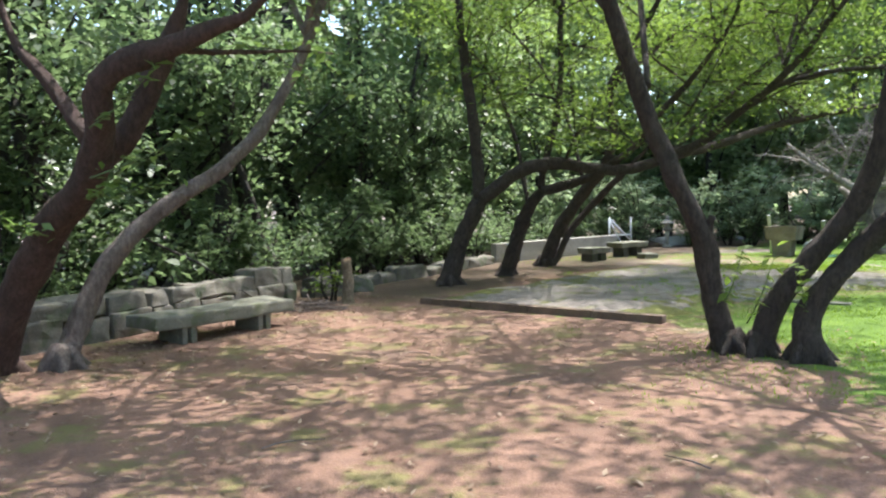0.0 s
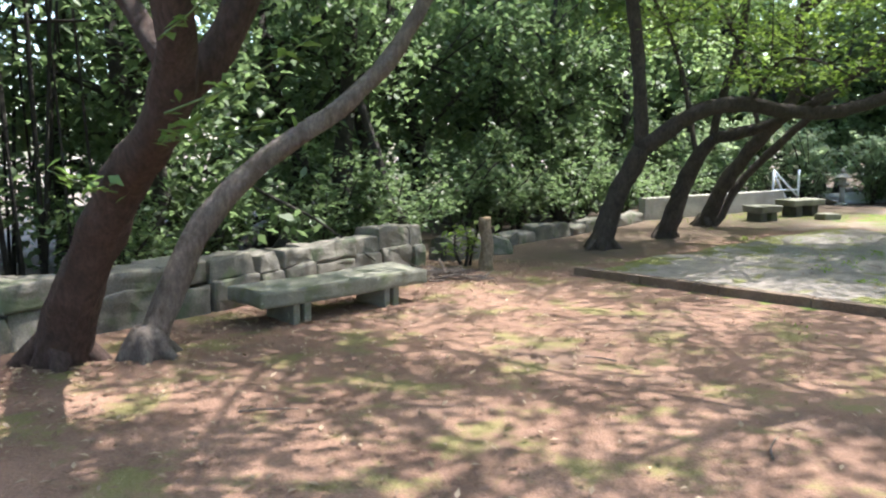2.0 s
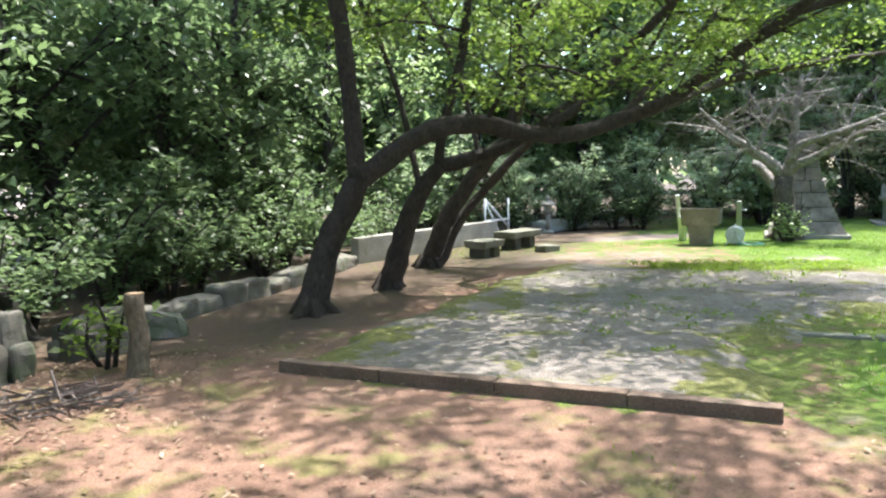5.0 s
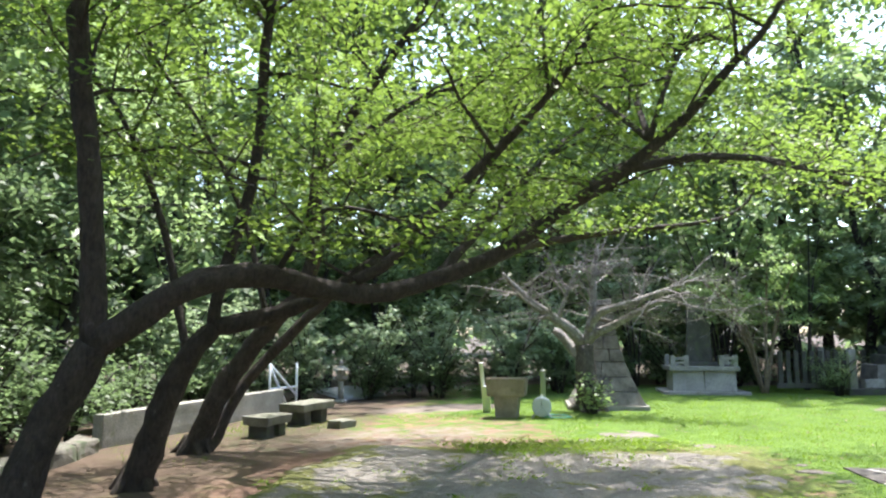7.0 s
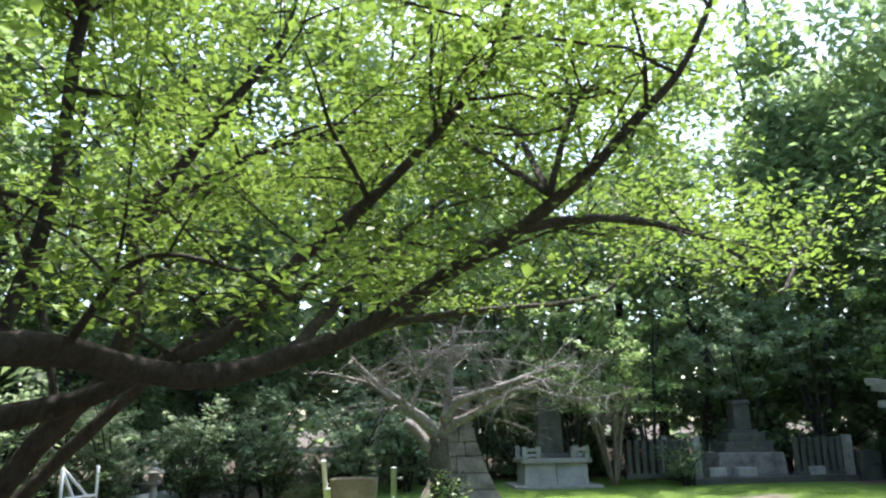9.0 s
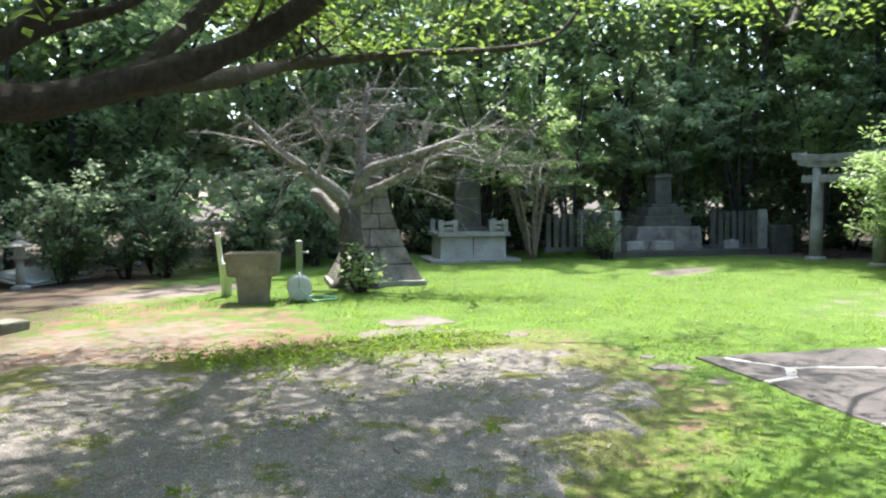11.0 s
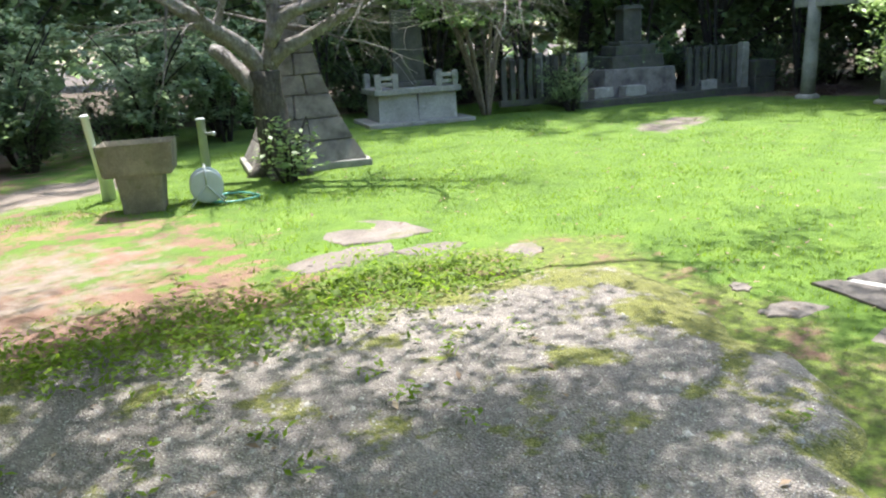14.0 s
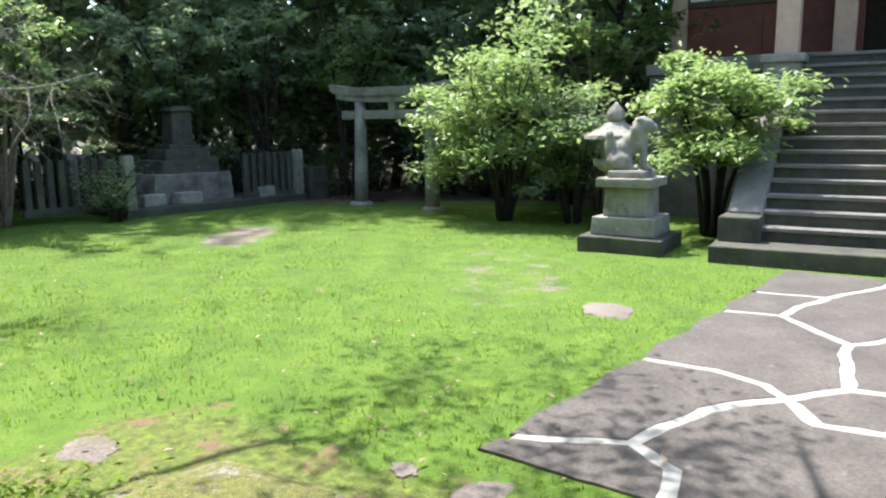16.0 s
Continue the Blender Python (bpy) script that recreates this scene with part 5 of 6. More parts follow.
# ---- small walled shrine ----
def shrine():
    c0, c1 = Vector((19.95, 19.2)), Vector((23.4, 16.6))
    a = math.degrees(math.atan2(c1.y - c0.y, c1.x - c0.x))
    ln = (c1 - c0).length
    mid = (c0 + c1) / 2
    at = pose(mid.x, mid.y, 0, 0, 0, a)
    ob = new("shrine_plinth", block_mesh("shrine_plinth", ln + 0.3, 2.6, 0.22, M_DARKSTONE, 0.03, 0.02, cuts=4, seed=3))
    ob.matrix_basis = at @ pose(0, 1.15, -0.05)
    tagged(ob, "low mossy stone plinth of a small shrine", "plinth")
    post = block_mesh("fence_post", 0.2, 0.2, 1.22, M_GRANITE, 0.02, 0.012, 0.95, cuts=3)
    for x, y in ((-ln / 2, 0), (ln / 2, 0), (-ln / 2, 2.3), (ln / 2, 2.3)):
        ob = new("fence_post", post)
        ob.matrix_basis = at @ pose(x, y, 0)
        tagged(ob, "square weathered granite corner post", "post", "shrine corner posts")
    pale = block_mesh("fence_pale", 0.13, 0.11, 0.9, M_DARKSTONE, 0.02, 0.01, 0.9, cuts=2)

    def fence(x0, y0, x1, y1, n):
        turn = math.degrees(math.atan2(y1 - y0, x1 - x0))
        root = empty("stone_fence", at @ pose(x0, y0, 0.14, 0, 0, turn), "dark stone fence of upright pales on a rail", "fence", "shrine fences")
        w = math.hypot(x1 - x0, y1 - y0)
        part("rail", block_mesh("rail", w, 0.14, 0.14, M_DARKSTONE, 0.015, 0.006, cuts=3), root, pose(w / 2, 0, 0))
        for k in range(n):
            part("pale", pale, root, pose((k + 0.5) * w / n, 0, 0.12))

    fence(ln / 2 - 1.55, 0.1, ln / 2 - 0.1, 0.1, 7)
    fence(-ln / 2, 2.3, ln / 2, 2.3, 16)
    fence(ln / 2, 0.1, ln / 2, 2.2, 9)
    fence(-ln / 2 - 1.8, 0.5, -ln / 2 - 0.1, 0.5, 8)
    root = empty("stone_shrine", at @ pose(-0.35, 1.05, 0.15), "small dark stepped stone shrine with upright pillar", "shrine")
    z = 0.0
    for w, d, h, t in ((2.0, 1.2, 0.62, 0.94), (1.45, 0.95, 0.3, 0.96), (1.1, 0.75, 0.24, 0.97), (0.8, 0.6, 0.1, 1.0)):
        part("tier", block_mesh("tier", w, d, h, M_BRICKSTONE if z == 0 else M_DARKSTONE, 0.03, 0.025, t, cuts=3, seed=int(w * 10)), root, pose(0, 0, z))
        z += h - 0.005
    part("pillar", block_mesh("pillar", 0.5, 0.45, 0.72, M_DARKSTONE, 0.03, 0.015, 0.92, cuts=3), root, pose(0, 0, z))
    part("cap", block_mesh("cap", 0.62, 0.56, 0.12, M_DARKSTONE, 0.03, 0.01, 0.7, cuts=2), root, pose(0, 0, z + 0.715))
    for x, y, w, sd in ((-1.55, 0.25, 0.5, 1), (1.25, 0.2, 0.48, 2), (-0.75, 0.2, 0.55, 3)):
        ob = new("offering_stone", block_mesh("offering_stone", w, 0.34, 0.24, M_GRANITE, 0.03, 0.015, 0.95, cuts=2, seed=sd))
        ob.matrix_basis = at @ pose(x, y, 0.165)
        tagged(ob, "low squared grey stone before a shrine", "stone", "stones before the shrine")
    for k, (x, y) in enumerate(((ln / 2 + 0.55, 0.1), (ln / 2 + 0.55, 0.1))):
        ob = new("stone_block", block_mesh("stone_block", 0.62, 0.5, 0.4, M_DARKSTONE, 0.03, 0.02, cuts=2, seed=k + 5))
        ob.matrix_basis = at @ pose(x, y, -0.03 + 0.4 * k, 0, 0, 4 * k)
        tagged(ob, "stacked dark squared stone block", "stone", "stacked stone blocks")


shrine()
HEDGE = shrub(44, 1.35, 1.5, 2200, 0.07, M_LEAF_WOOD, "small dark clipped bush before a shrine fence", "bush")
HEDGE.matrix_basis = pose(19.35, 19.2, 0)


# ---- torii ----
def torii():
    l, r = Vector((22.2, 14.93)), Vector((20.95, 13.28))
    mid, w = (l + r) / 2, (l - r).length
    root = empty("torii_gate", pose(mid.x, mid.y, 0, 0, 0, math.degrees(math.atan2(r.y - l.y, r.x - l.x))), "weathered grey stone torii gate with slightly curved top beam", "torii gate")
    leg = lathe_mesh("leg", [(0.155, -0.05), (0.15, 0.6), (0.135, 1.5), (0.125, 2.27)], M_GRANITE, 18)
    for k in (-1, 1):
        part("leg", leg, root, pose(k * w / 2, 0, 0, 0, -k * 1.2, 0))
        part("foot", lathe_mesh("foot", [(0.26, -0.05), (0.25, 0.05), (0.2, 0.09)], M_GRANITE, 18), root, pose(k * w / 2, 0, 0))
    part("tie_beam", block_mesh("tie_beam", w + 0.95, 0.16, 0.19, M_GRANITE, 0.015, 0.006, cuts=3), root, pose(0, 0, 1.9))
    part("strut", block_mesh("strut", 0.2, 0.17, 0.2, M_GRANITE, 0.012, 0.004, cuts=1), root, pose(0, 0, 2.085))
    for nm, ln, dp, h, z in (("lintel", w + 1.15, 0.24, 0.15, 2.255), ("top_beam", w + 1.45, 0.32, 0.17, 2.40)):
        me = block_mesh(nm, ln, dp, h, M_GRANITE, 0.0, 0.0, 1.03, cuts=7)
        for v in me.vertices:
            v.co.z += 0.10 * (abs(v.co.x) / (ln / 2)) ** 3
        part(nm, me, root, pose(0, 0, z))


torii()


# ---- statue on pedestal, lantern ----
def guardian():
    root = empty("guardian_statue", pose(15.95, 10.3, 0, 0, 0, -29), "weathered seated stone guardian on a tiered pedestal", "statue")
    z = 0.0
    for nm, w, d, h, t, mat in (("base_slab", 1.22, 1.15, 0.25, 1.0, M_DARKSTONE), ("plinth", 0.92, 0.88, 0.26, 0.97, M_GRANITE), ("shaft", 0.66, 0.62, 0.41, 0.95, M_GRANITE), ("cap", 0.84, 0.78, 0.13, 1.0, M_GRANITE), ("seat_block", 0.66, 0.52, 0.1, 0.98, M_GRANITE)):
        part(nm, block_mesh(nm, w, d, h, mat, 0.022, 0.012, t, cuts=3, seed=int(w * 9)), root, pose(0, 0, z - (0.03 if z == 0 else 0)))
        z += h - (0.03 if z == 0 else 0) - 0.003
    bm = bmesh.new()

    def lump(c, s, tilt=0.0):
        r = bmesh.ops.create_icosphere(bm, subdivisions=3, radius=1.0)
        mt = pose(*c, 0, tilt, 0) @ Matrix.Diagonal((*s, 1))
        bmesh.ops.transform(bm, matrix=mt, verts=r["verts"])

    lump((0.0, 0.16, 0.17), (0.17, 0.19, 0.18))
    lump((0.0, 0.10, 0.30), (0.15, 0.17, 0.16))
    lump((0.0, 0.01, 0.39), (0.14, 0.15, 0.16))
    lump((0.0, -0.10, 0.42), (0.14, 0.12, 0.18))
    lump((0.0, -0.14, 0.64), (0.14, 0.15, 0.13))
    lump((0.0, -0.27, 0.60), (0.09, 0.08, 0.075))
    for k in (-1, 1):
        lump((k * 0.09, -0.16, 0.18), (0.052, 0.055, 0.22))
        lump((k * 0.09, -0.21, 0.03), (0.06, 0.09, 0.045))
        lump((k * 0.14, 0.13, 0.13), (0.075, 0.15, 0.13))
        lump((k * 0.14, -0.01, 0.03), (0.055, 0.1, 0.04))
        lump((k * 0.12, -0.09, 0.71), (0.04, 0.06, 0.055))
        lump((k * 0.12, -0.06, 0.56), (0.065, 0.09, 0.12))
        lump((k * 0.05, -0.25, 0.67), (0.035, 0.04, 0.035))
    lump((0.0, 0.30, 0.34), (0.07, 0.08, 0.2))
    lump((0.0, 0.31, 0.50), (0.09, 0.06, 0.09))
    me = bm_mesh("figure", bm, M_GRANITE, True)
    fig = part("figure", me, root, pose(0, 0.02, z - 0.01, 0, 0, 18) @ Matrix.Diagonal((1.0, 1.0, 0.98, 1)))
    md = fig.modifiers.new("blend", "REMESH")
    md.mode, md.voxel_size, md.use_smooth_shade = "VOXEL", 0.022, True
    md = fig.modifiers.new("soften", "SMOOTH")
    md.iterations = 3


def stone_lantern(x, y, s, label, seed=0):
    root = empty("stone_lantern", pose(x, y, 0, 0, 0, 15), label, "stone lantern", "stone lanterns")
    z = -0.03
    for nm, prof, sides in (("base", [(0.34, 0), (0.36, 0.1), (0.22, 0.2)], 6), ("shaft", [(0.14, 0), (0.12, 0.4), (0.14, 0.8)], 14), ("platform", [(0.16, 0), (0.3, 0.1), (0.31, 0.18)], 6), ("fire_box", [(0.19, 0), (0.2, 0.15), (0.19, 0.3)], 6), ("roof", [(0.40, 0.03), (0.45, 0.0), (0.44, 0.05), (0.26, 0.13), (0.12, 0.24)], 6), ("finial", [(0.08, 0), (0.13, 0.06), (0.12, 0.15), (0.05, 0.23), (0.015, 0.28)], 12)):
        part(nm, lathe_mesh(nm, [(r * s, h * s) for r, h in prof], M_GRANITE, sides, sides > 8), root, pose(0, 0, z))
        z += prof[-1][1] * s - 0.004


guardian()
stone_lantern(16.9, 10.36, 1.06, "grey stone lantern with broad roof and bud finial")
stone_lantern(11.2, 28.0, 0.8, "grey stone lantern in shade under trees")
stone_lantern(7.4, 24.6, 0.55, "small pale stone lantern under trees")


# ---- stairs and hall ----
HALL = pose(14.75, 9.6, 0, 0, 0, -29)


def hall_box(root, nm, u, v, z, su, sv, sz, mat, bevel=0.015, rough=0.0, seed=0):
    return part(nm, block_mesh(nm, su, sv, sz, mat, bevel, rough, cuts=2 if rough else 0, seed=seed), root, pose(u + su / 2, -(v + sv / 2), z))


def stairs():
    root = empty("stairs_stone", HALL, "broad grey stone stairs with sloping side slabs", "stairs", kind="structure")
    hall_box(root, "landing", 0.0, 0.0, -0.06, 1.4, 5.6, 0.28, M_DARKSTONE, 0.02, 0.008, 1)
    for k in range(14):
        # Risers darker than treads: dirt and their unlit side both go into the colour.
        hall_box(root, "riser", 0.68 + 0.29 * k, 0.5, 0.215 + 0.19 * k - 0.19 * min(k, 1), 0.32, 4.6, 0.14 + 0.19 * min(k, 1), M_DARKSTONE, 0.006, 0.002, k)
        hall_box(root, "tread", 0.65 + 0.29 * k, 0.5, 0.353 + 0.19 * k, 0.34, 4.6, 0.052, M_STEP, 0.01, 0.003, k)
    for v in (0.06, 5.1):
        hall_box(root, "cheek_foot", 0.42, v - 0.03, 0.21, 0.5, 0.5, 0.34, M_DARKSTONE, 0.03, 0.01, 3)
        bm = bmesh.new()
        pts = [(0.88, 0.2), (0.88, 0.56), (4.05, 2.62), (4.05, 0.2)]
        a = [bm.verts.new((u, -v, z)) for u, z in pts]
        b = [bm.verts.new((u, -(v + 0.44), z)) for u, z in pts]
        bm.faces.new(a)
        bm.faces.new(b[::-1])
        for i in range(4):
            j = (i + 1) % 4
            bm.faces.new((a[j], a[i], b[i], b[j]))
        bmesh.ops.bevel(bm, geom=bm.edges[:], offset=0.02, segments=2, affect="EDGES")
        part("cheek", bm_mesh("cheek", bm, M_STEP), root)
        hall_box(root, "newel", 3.85, v - 0.06, 1.9, 0.62, 0.58, 0.82, M_GRANITE, 0.03, 0.008, 4)
        hall_box(root, "newel_cap", 3.80, v - 0.11, 2.71, 0.72, 0.68, 0.14, M_GRANITE, 0.03, 0.006, 5)
        hall_box(root, "newel_foot", 3.86, v - 0.05, -0.02, 0.6, 0.56, 1.93, M_STEP, 0.02, 0.008, 6)


def hall():
    root = empty("shrine_hall", HALL, "raised timber shrine hall with red-brown boarded walls", "building", kind="structure")
    # Mossy stone, chosen dark so that the shade on this wall is included.
    hall_box(root, "foundation", 4.72, -2.1, -0.05, 7.0, 10.5, 2.68, M_WALLSTONE, 0.03, 0.01, 1)
    hall_box(root, "floor_edge", 4.66, -2.15, 2.635, 7.1, 10.6, 0.2, M_STEP, 0.02, 0.004, 2)
    post = block_mesh("post", 0.36, 0.36, 3.4, M_POST, 0.02)
    for v in (0.32, 5.3):
        part("porch_post", post, root, pose(4.2, -v, 2.85))
        part("porch_post", post, root, pose(5.75, -(v + (0.75 if v < 1 else -0.75)), 2.83))
    part("corner_post", block_mesh("corner_post", 0.3, 0.3, 3.4, M_POST, 0.02), root, pose(6.2, 1.9, 2.83))
    hall_box(root, "sill_beam", 6.1, -1.75, 2.83, 0.22, 3.0, 0.2, M_CONCRETE, 0.01)
    for k in range(2):
        hall_box(root, "board", 6.15, -1.75 + 1.4 * k, 3.03, 0.06, 1.394, 0.96, M_REDWOOD, 0.006)
    hall_box(root, "window_rail", 6.1, -1.75, 3.99, 0.14, 2.8, 0.12, M_DARKWOOD, 0.01)
    for k in range(6):
        hall_box(root, "window_pane", 6.19, -1.73 + 0.45 * k, 4.11, 0.02, 0.41, 1.0, M_PAPER, 0.0)
        hall_box(root, "window_bar", 6.14, -1.77 + 0.45 * k, 4.11, 0.08, 0.04, 1.0, M_DARKWOOD, 0.006)
    hall_box(root, "board", 6.15, 1.0, 2.83, 0.06, 0.35, 2.6, M_REDWOOD, 0.006)
    hall_box(root, "wall_north", 6.3, -2.0, 2.83, 5.0, 0.12, 3.3, M_REDWOOD, 0.01)
    hall_box(root, "wall_back", 9.0, -1.9, 2.83, 0.12, 9.6, 3.3, M_DARKWOOD, 0.01)
    hall_box(root, "wall_south", 6.3, 7.7, 2.83, 5.0, 0.12, 3.3, M_DARKWOOD, 0.01)
    hall_box(root, "door", 6.15, 4.4, 2.83, 0.07, 3.3, 2.6, M_REDWOOD, 0.006)
    hall_box(root, "lintel", 5.9, -2.0, 5.2, 0.5, 9.7, 0.35, M_DARKWOOD, 0.02)
    bm = bmesh.new()
    rows = [(3.7, 5.9), (4.6, 6.2), (6.6, 7.3), (8.6, 9.3)]
    prof = rows + [(2 * 8.6 - u, z) for u, z in rows[-2::-1]]
    lo = [[bm.verts.new((u, -v, z)) for u, z in prof] for v in (-3.2, 9.2)]
    hi = [[bm.verts.new((u, -v, z + 0.22)) for u, z in prof] for v in (-3.2, 9.2)]
    for i in range(len(prof) - 1):
        bm.faces.new((lo[0][i], lo[0][i + 1], lo[1][i + 1], lo[1][i]))
        bm.faces.new((hi[0][i + 1], hi[0][i], hi[1][i], hi[1][i + 1]))
        bm.faces.new((lo[0][i + 1], lo[0][i], hi[0][i], hi[0][i + 1]))
        bm.faces.new((lo[1][i], lo[1][i + 1], hi[1][i + 1], hi[1][i]))
    for i in (0, len(prof) - 1):
        bm.faces.new((lo[0][i], lo[1][i], hi[1][i], hi[0][i]))
    part("roof", bm_mesh("roof", bm, M_DARKSTONE), root)


stairs()
hall()
def dome_bush(seed, height, width, base, clumps, leaf_n, leaf_len, leaf, label):
    """A garden bush: stems forking to leafy sprays that make an uneven dome."""
    rng = np.random.default_rng(seed)
    root = empty("bush", pose(0, 0, 0), label, "bush", "garden bushes")
    az, up = rng.uniform(0, 2 * math.pi, clumps), rng.uniform(-0.6, 1.0, clumps)
    flat = np.sqrt(np.clip(1 - up * up, 0.05, 1))
    k = rng.uniform(0.5, 1.2, clumps)
    mid = base + (height - base) * 0.36
    c = np.stack([np.cos(az) * flat * k * width * 0.42, np.sin(az) * flat * k * width * 0.42, mid + up * k * (height - mid) * 0.93], 1)
    forks, tubes, twigs = [], [], []
    for j in range(7):
        a = j * 0.9 + rng.uniform(-0.3, 0.3)
        tip = np.array([math.cos(a) * width * 0.17, math.sin(a) * width * 0.17, mid * rng.uniform(0.8, 1.1)])
        forks.append(tip)
        tubes.append(tube(spline([(math.cos(a) * 0.1, math.sin(a) * 0.1, -0.05, 0.045), (*(tip * 0.5 + rng.normal(0, 0.05, 3)), 0.036), (*tip, 0.026)], 0.25), 7, 0.1))
    for q in c:
        f = min(forks, key=lambda p: np.linalg.norm(p - q))
        twigs.append(tube(spline([(*f, 0.02), (*((f + q) / 2 + rng.normal(0, 0.06, 3)), 0.013), (*q, 0.005)], 0.35), 4, 0.05))
    mesh_ob("stems", *joined(tubes), M_BARK_WOOD, root, True)
    tagged(mesh_ob("twigs", *joined(twigs), M_BARK_WOOD, root, True), kind="stuff")
    pick = rng.integers(0, clumps, leaf_n)
    size = rng.uniform(0.12, 0.30, clumps)[pick][:, None] * (width / 3.0) ** 0.5
    p = c[pick] + rng.normal(0, 1, (leaf_n, 3)) * size * np.array([1, 1, 0.42])
    p = p[p[:, 2] > base * 0.6]
    tint = np.clip(rng.beta(1.6, 1.8, len(p)), 0, 1)
    tagged(quads_ob("foliage", leaf_quads(p, leaf_len, rng, 0.4, 0.22, 0.66), 4, leaf, root, tint), kind="stuff")
    return root


BUSH_A = dome_bush(51, 3.5, 3.4, 0.8, 60, 9000, 0.15, M_LEAF_BUSH, "tall spreading light green garden bush")
BUSH_A.matrix_basis = pose(19.3, 11.9, 0, 0, 0, 40)
BUSH_B = dome_bush(52, 3.0, 2.7, 0.95, 46, 9500, 0.14, M_LEAF_BUSH, "rounded bright green bush beside stone stairs")
BUSH_B.matrix_basis = pose(17.1, 8.8, 0, 0, 0, 10)
BUSH_C = dome_bush(53, 2.4, 2.0, 0.5, 26, 4200, 0.12, M_LEAF_MID, "dull grey-green bush beside a stone lantern")
BUSH_C.matrix_basis = pose(18.75, 10.7, 0, 0, 0, 80)
BUSH_D = shrub(54, 4.0, 4.8, 7000, 0.12, M_LEAF_BUSH, "small spreading tree with many pale bare stems", "tree", "", 9, M_BARK_TAN, 0.05, 1.9)
BUSH_D.matrix_basis = pose(18.6, 20.9, 0)


SLIM = shrub(55, 4.6, 3.0, 3800, 0.14, M_LEAF_CHERRY, "slim tree with two thin pale stems and high leaves", "tree", "", 5, M_BARK_TAN, 0.045, 2.7)
SLIM.matrix_basis = pose(20.8, 9.9, 0)


# ---- far corner: tube rail and sheet roof ----
def tube_rail():
    root = empty("tube_railing", pose(5.7, 23.9, 0, 0, 0, 35), "white tubular steel railing with slanting braces", "railing")
    for p, q in (((-0.5, 0, 0), (-0.5, 0, 1.0)), ((0.5, 0, 0), (0.5, 0, 1.0)), ((-0.5, 0, 1.0), (0.5, 0, 0.25)), ((-0.5, 0, 0.45), (0.5, 0, 0.45)), ((-0.5, 0, 0.95), (0.15, 0, 0.02))):
        v, f = tube(np.array([(*p, 0.03), (*[(a + b) / 2 for a, b in zip(p, q)], 0.03), (*q, 0.03)]), 8, 0)
        mesh_ob("tube", v, f, M_WHITE, root, True)


def sheet_roof():
    root = empty("sheet_roofing", pose(8.0, 25.3, 0, 0, 0, 30), "stack of grey corrugated roofing sheets on the ground", "roofing sheet")
    for k in range(2):
        bm = bmesh.new()
        rows = [[bm.verts.new((0.06 * i - 0.9, y, 0.18 * (y + 0.5) + 0.05 * k + 0.04 + 0.02 * (i % 2))) for i in range(31)] for y in (-0.5, 0.5)]
        for i in range(30):
            bm.faces.new((rows[0][i], rows[0][i + 1], rows[1][i + 1], rows[1][i]))
        me = bm_mesh("sheet", bm, M_ROOF)
        ob = part("sheet", me, root, pose(0.05 * k, 0.04 * k, 0, 0, 0, 5 * k))
        md = ob.modifiers.new("thickness", "SOLIDIFY")
        md.thickness = 0.01


tube_rail()
sheet_roof()


# ---- small things on the ground ----
def scatter_leaves():
    rng = np.random.default_rng(6)
    n = 6500
    x, y = rng.uniform(-5, 4.5, n), rng.uniform(1.5, 12.5, n)
    near_wall = rng.random(n) < 0.55
    x = np.where(near_wall, -4.3 + rng.exponential(0.9, n) + (y - 7) * 0.4, x)
    c = np.stack([x, y, np.full(n, 0.02)], 1)
    c = c[(x > -5) & (x < 5)]
    u, w = rng.uniform(0.3, 5.4, 150), rng.uniform(0.8, 7.2, 150)
    sd, _, z = slab_shape(u, w)
    worn = np.stack([UO[0] + u * UU[0] + w * UV[0], UO[1] + u * UU[1] + w * UV[1], z + 0.012], 1)[sd > 0.2]
    lawn = np.stack([rng.uniform(8, 18, 420), rng.uniform(11.5, 19, 420), rng.uniform(0.03, 0.05, 420)], 1)
    c = np.vstack([c, worn, lawn])
    v = leaf_quads(c, 0.06, rng, 0.45, 0.0, 0.95)
    low = np.repeat(c[:, 2], 4)
    v[:, 2] = np.clip(v[:, 2], low - 0.008, low + 0.03)
    ob = quads_ob("fallen_leaves", v, 4, M_DEADLEAF, None, rng.beta(1, 1.4, len(c)))
    tagged(ob, "dry brown and pale fallen leaves strewn on soil", "leaves", kind="stuff")


FLAT_STONES = ((9.15, 16.4, 0.56, 0.5, -60), (8.3, 16.0, 0.6, 0.26, -14), (8.85, 15.5, 0.3, 0.2, -30), (8.6, 15.25, 0.28, 0.12, -20), (9.1, 14.75, 0.26, 0.16, 10), (12.28, 11.33, 0.33, 0.24, 10), (8.88, 13.02, 0.12, 0.08, 30), (8.62, 12.62, 0.25, 0.15, -40), (8.38, 12.12, 0.2, 0.15, 10), (7.2, 15.2, 0.42, 0.14, -28))


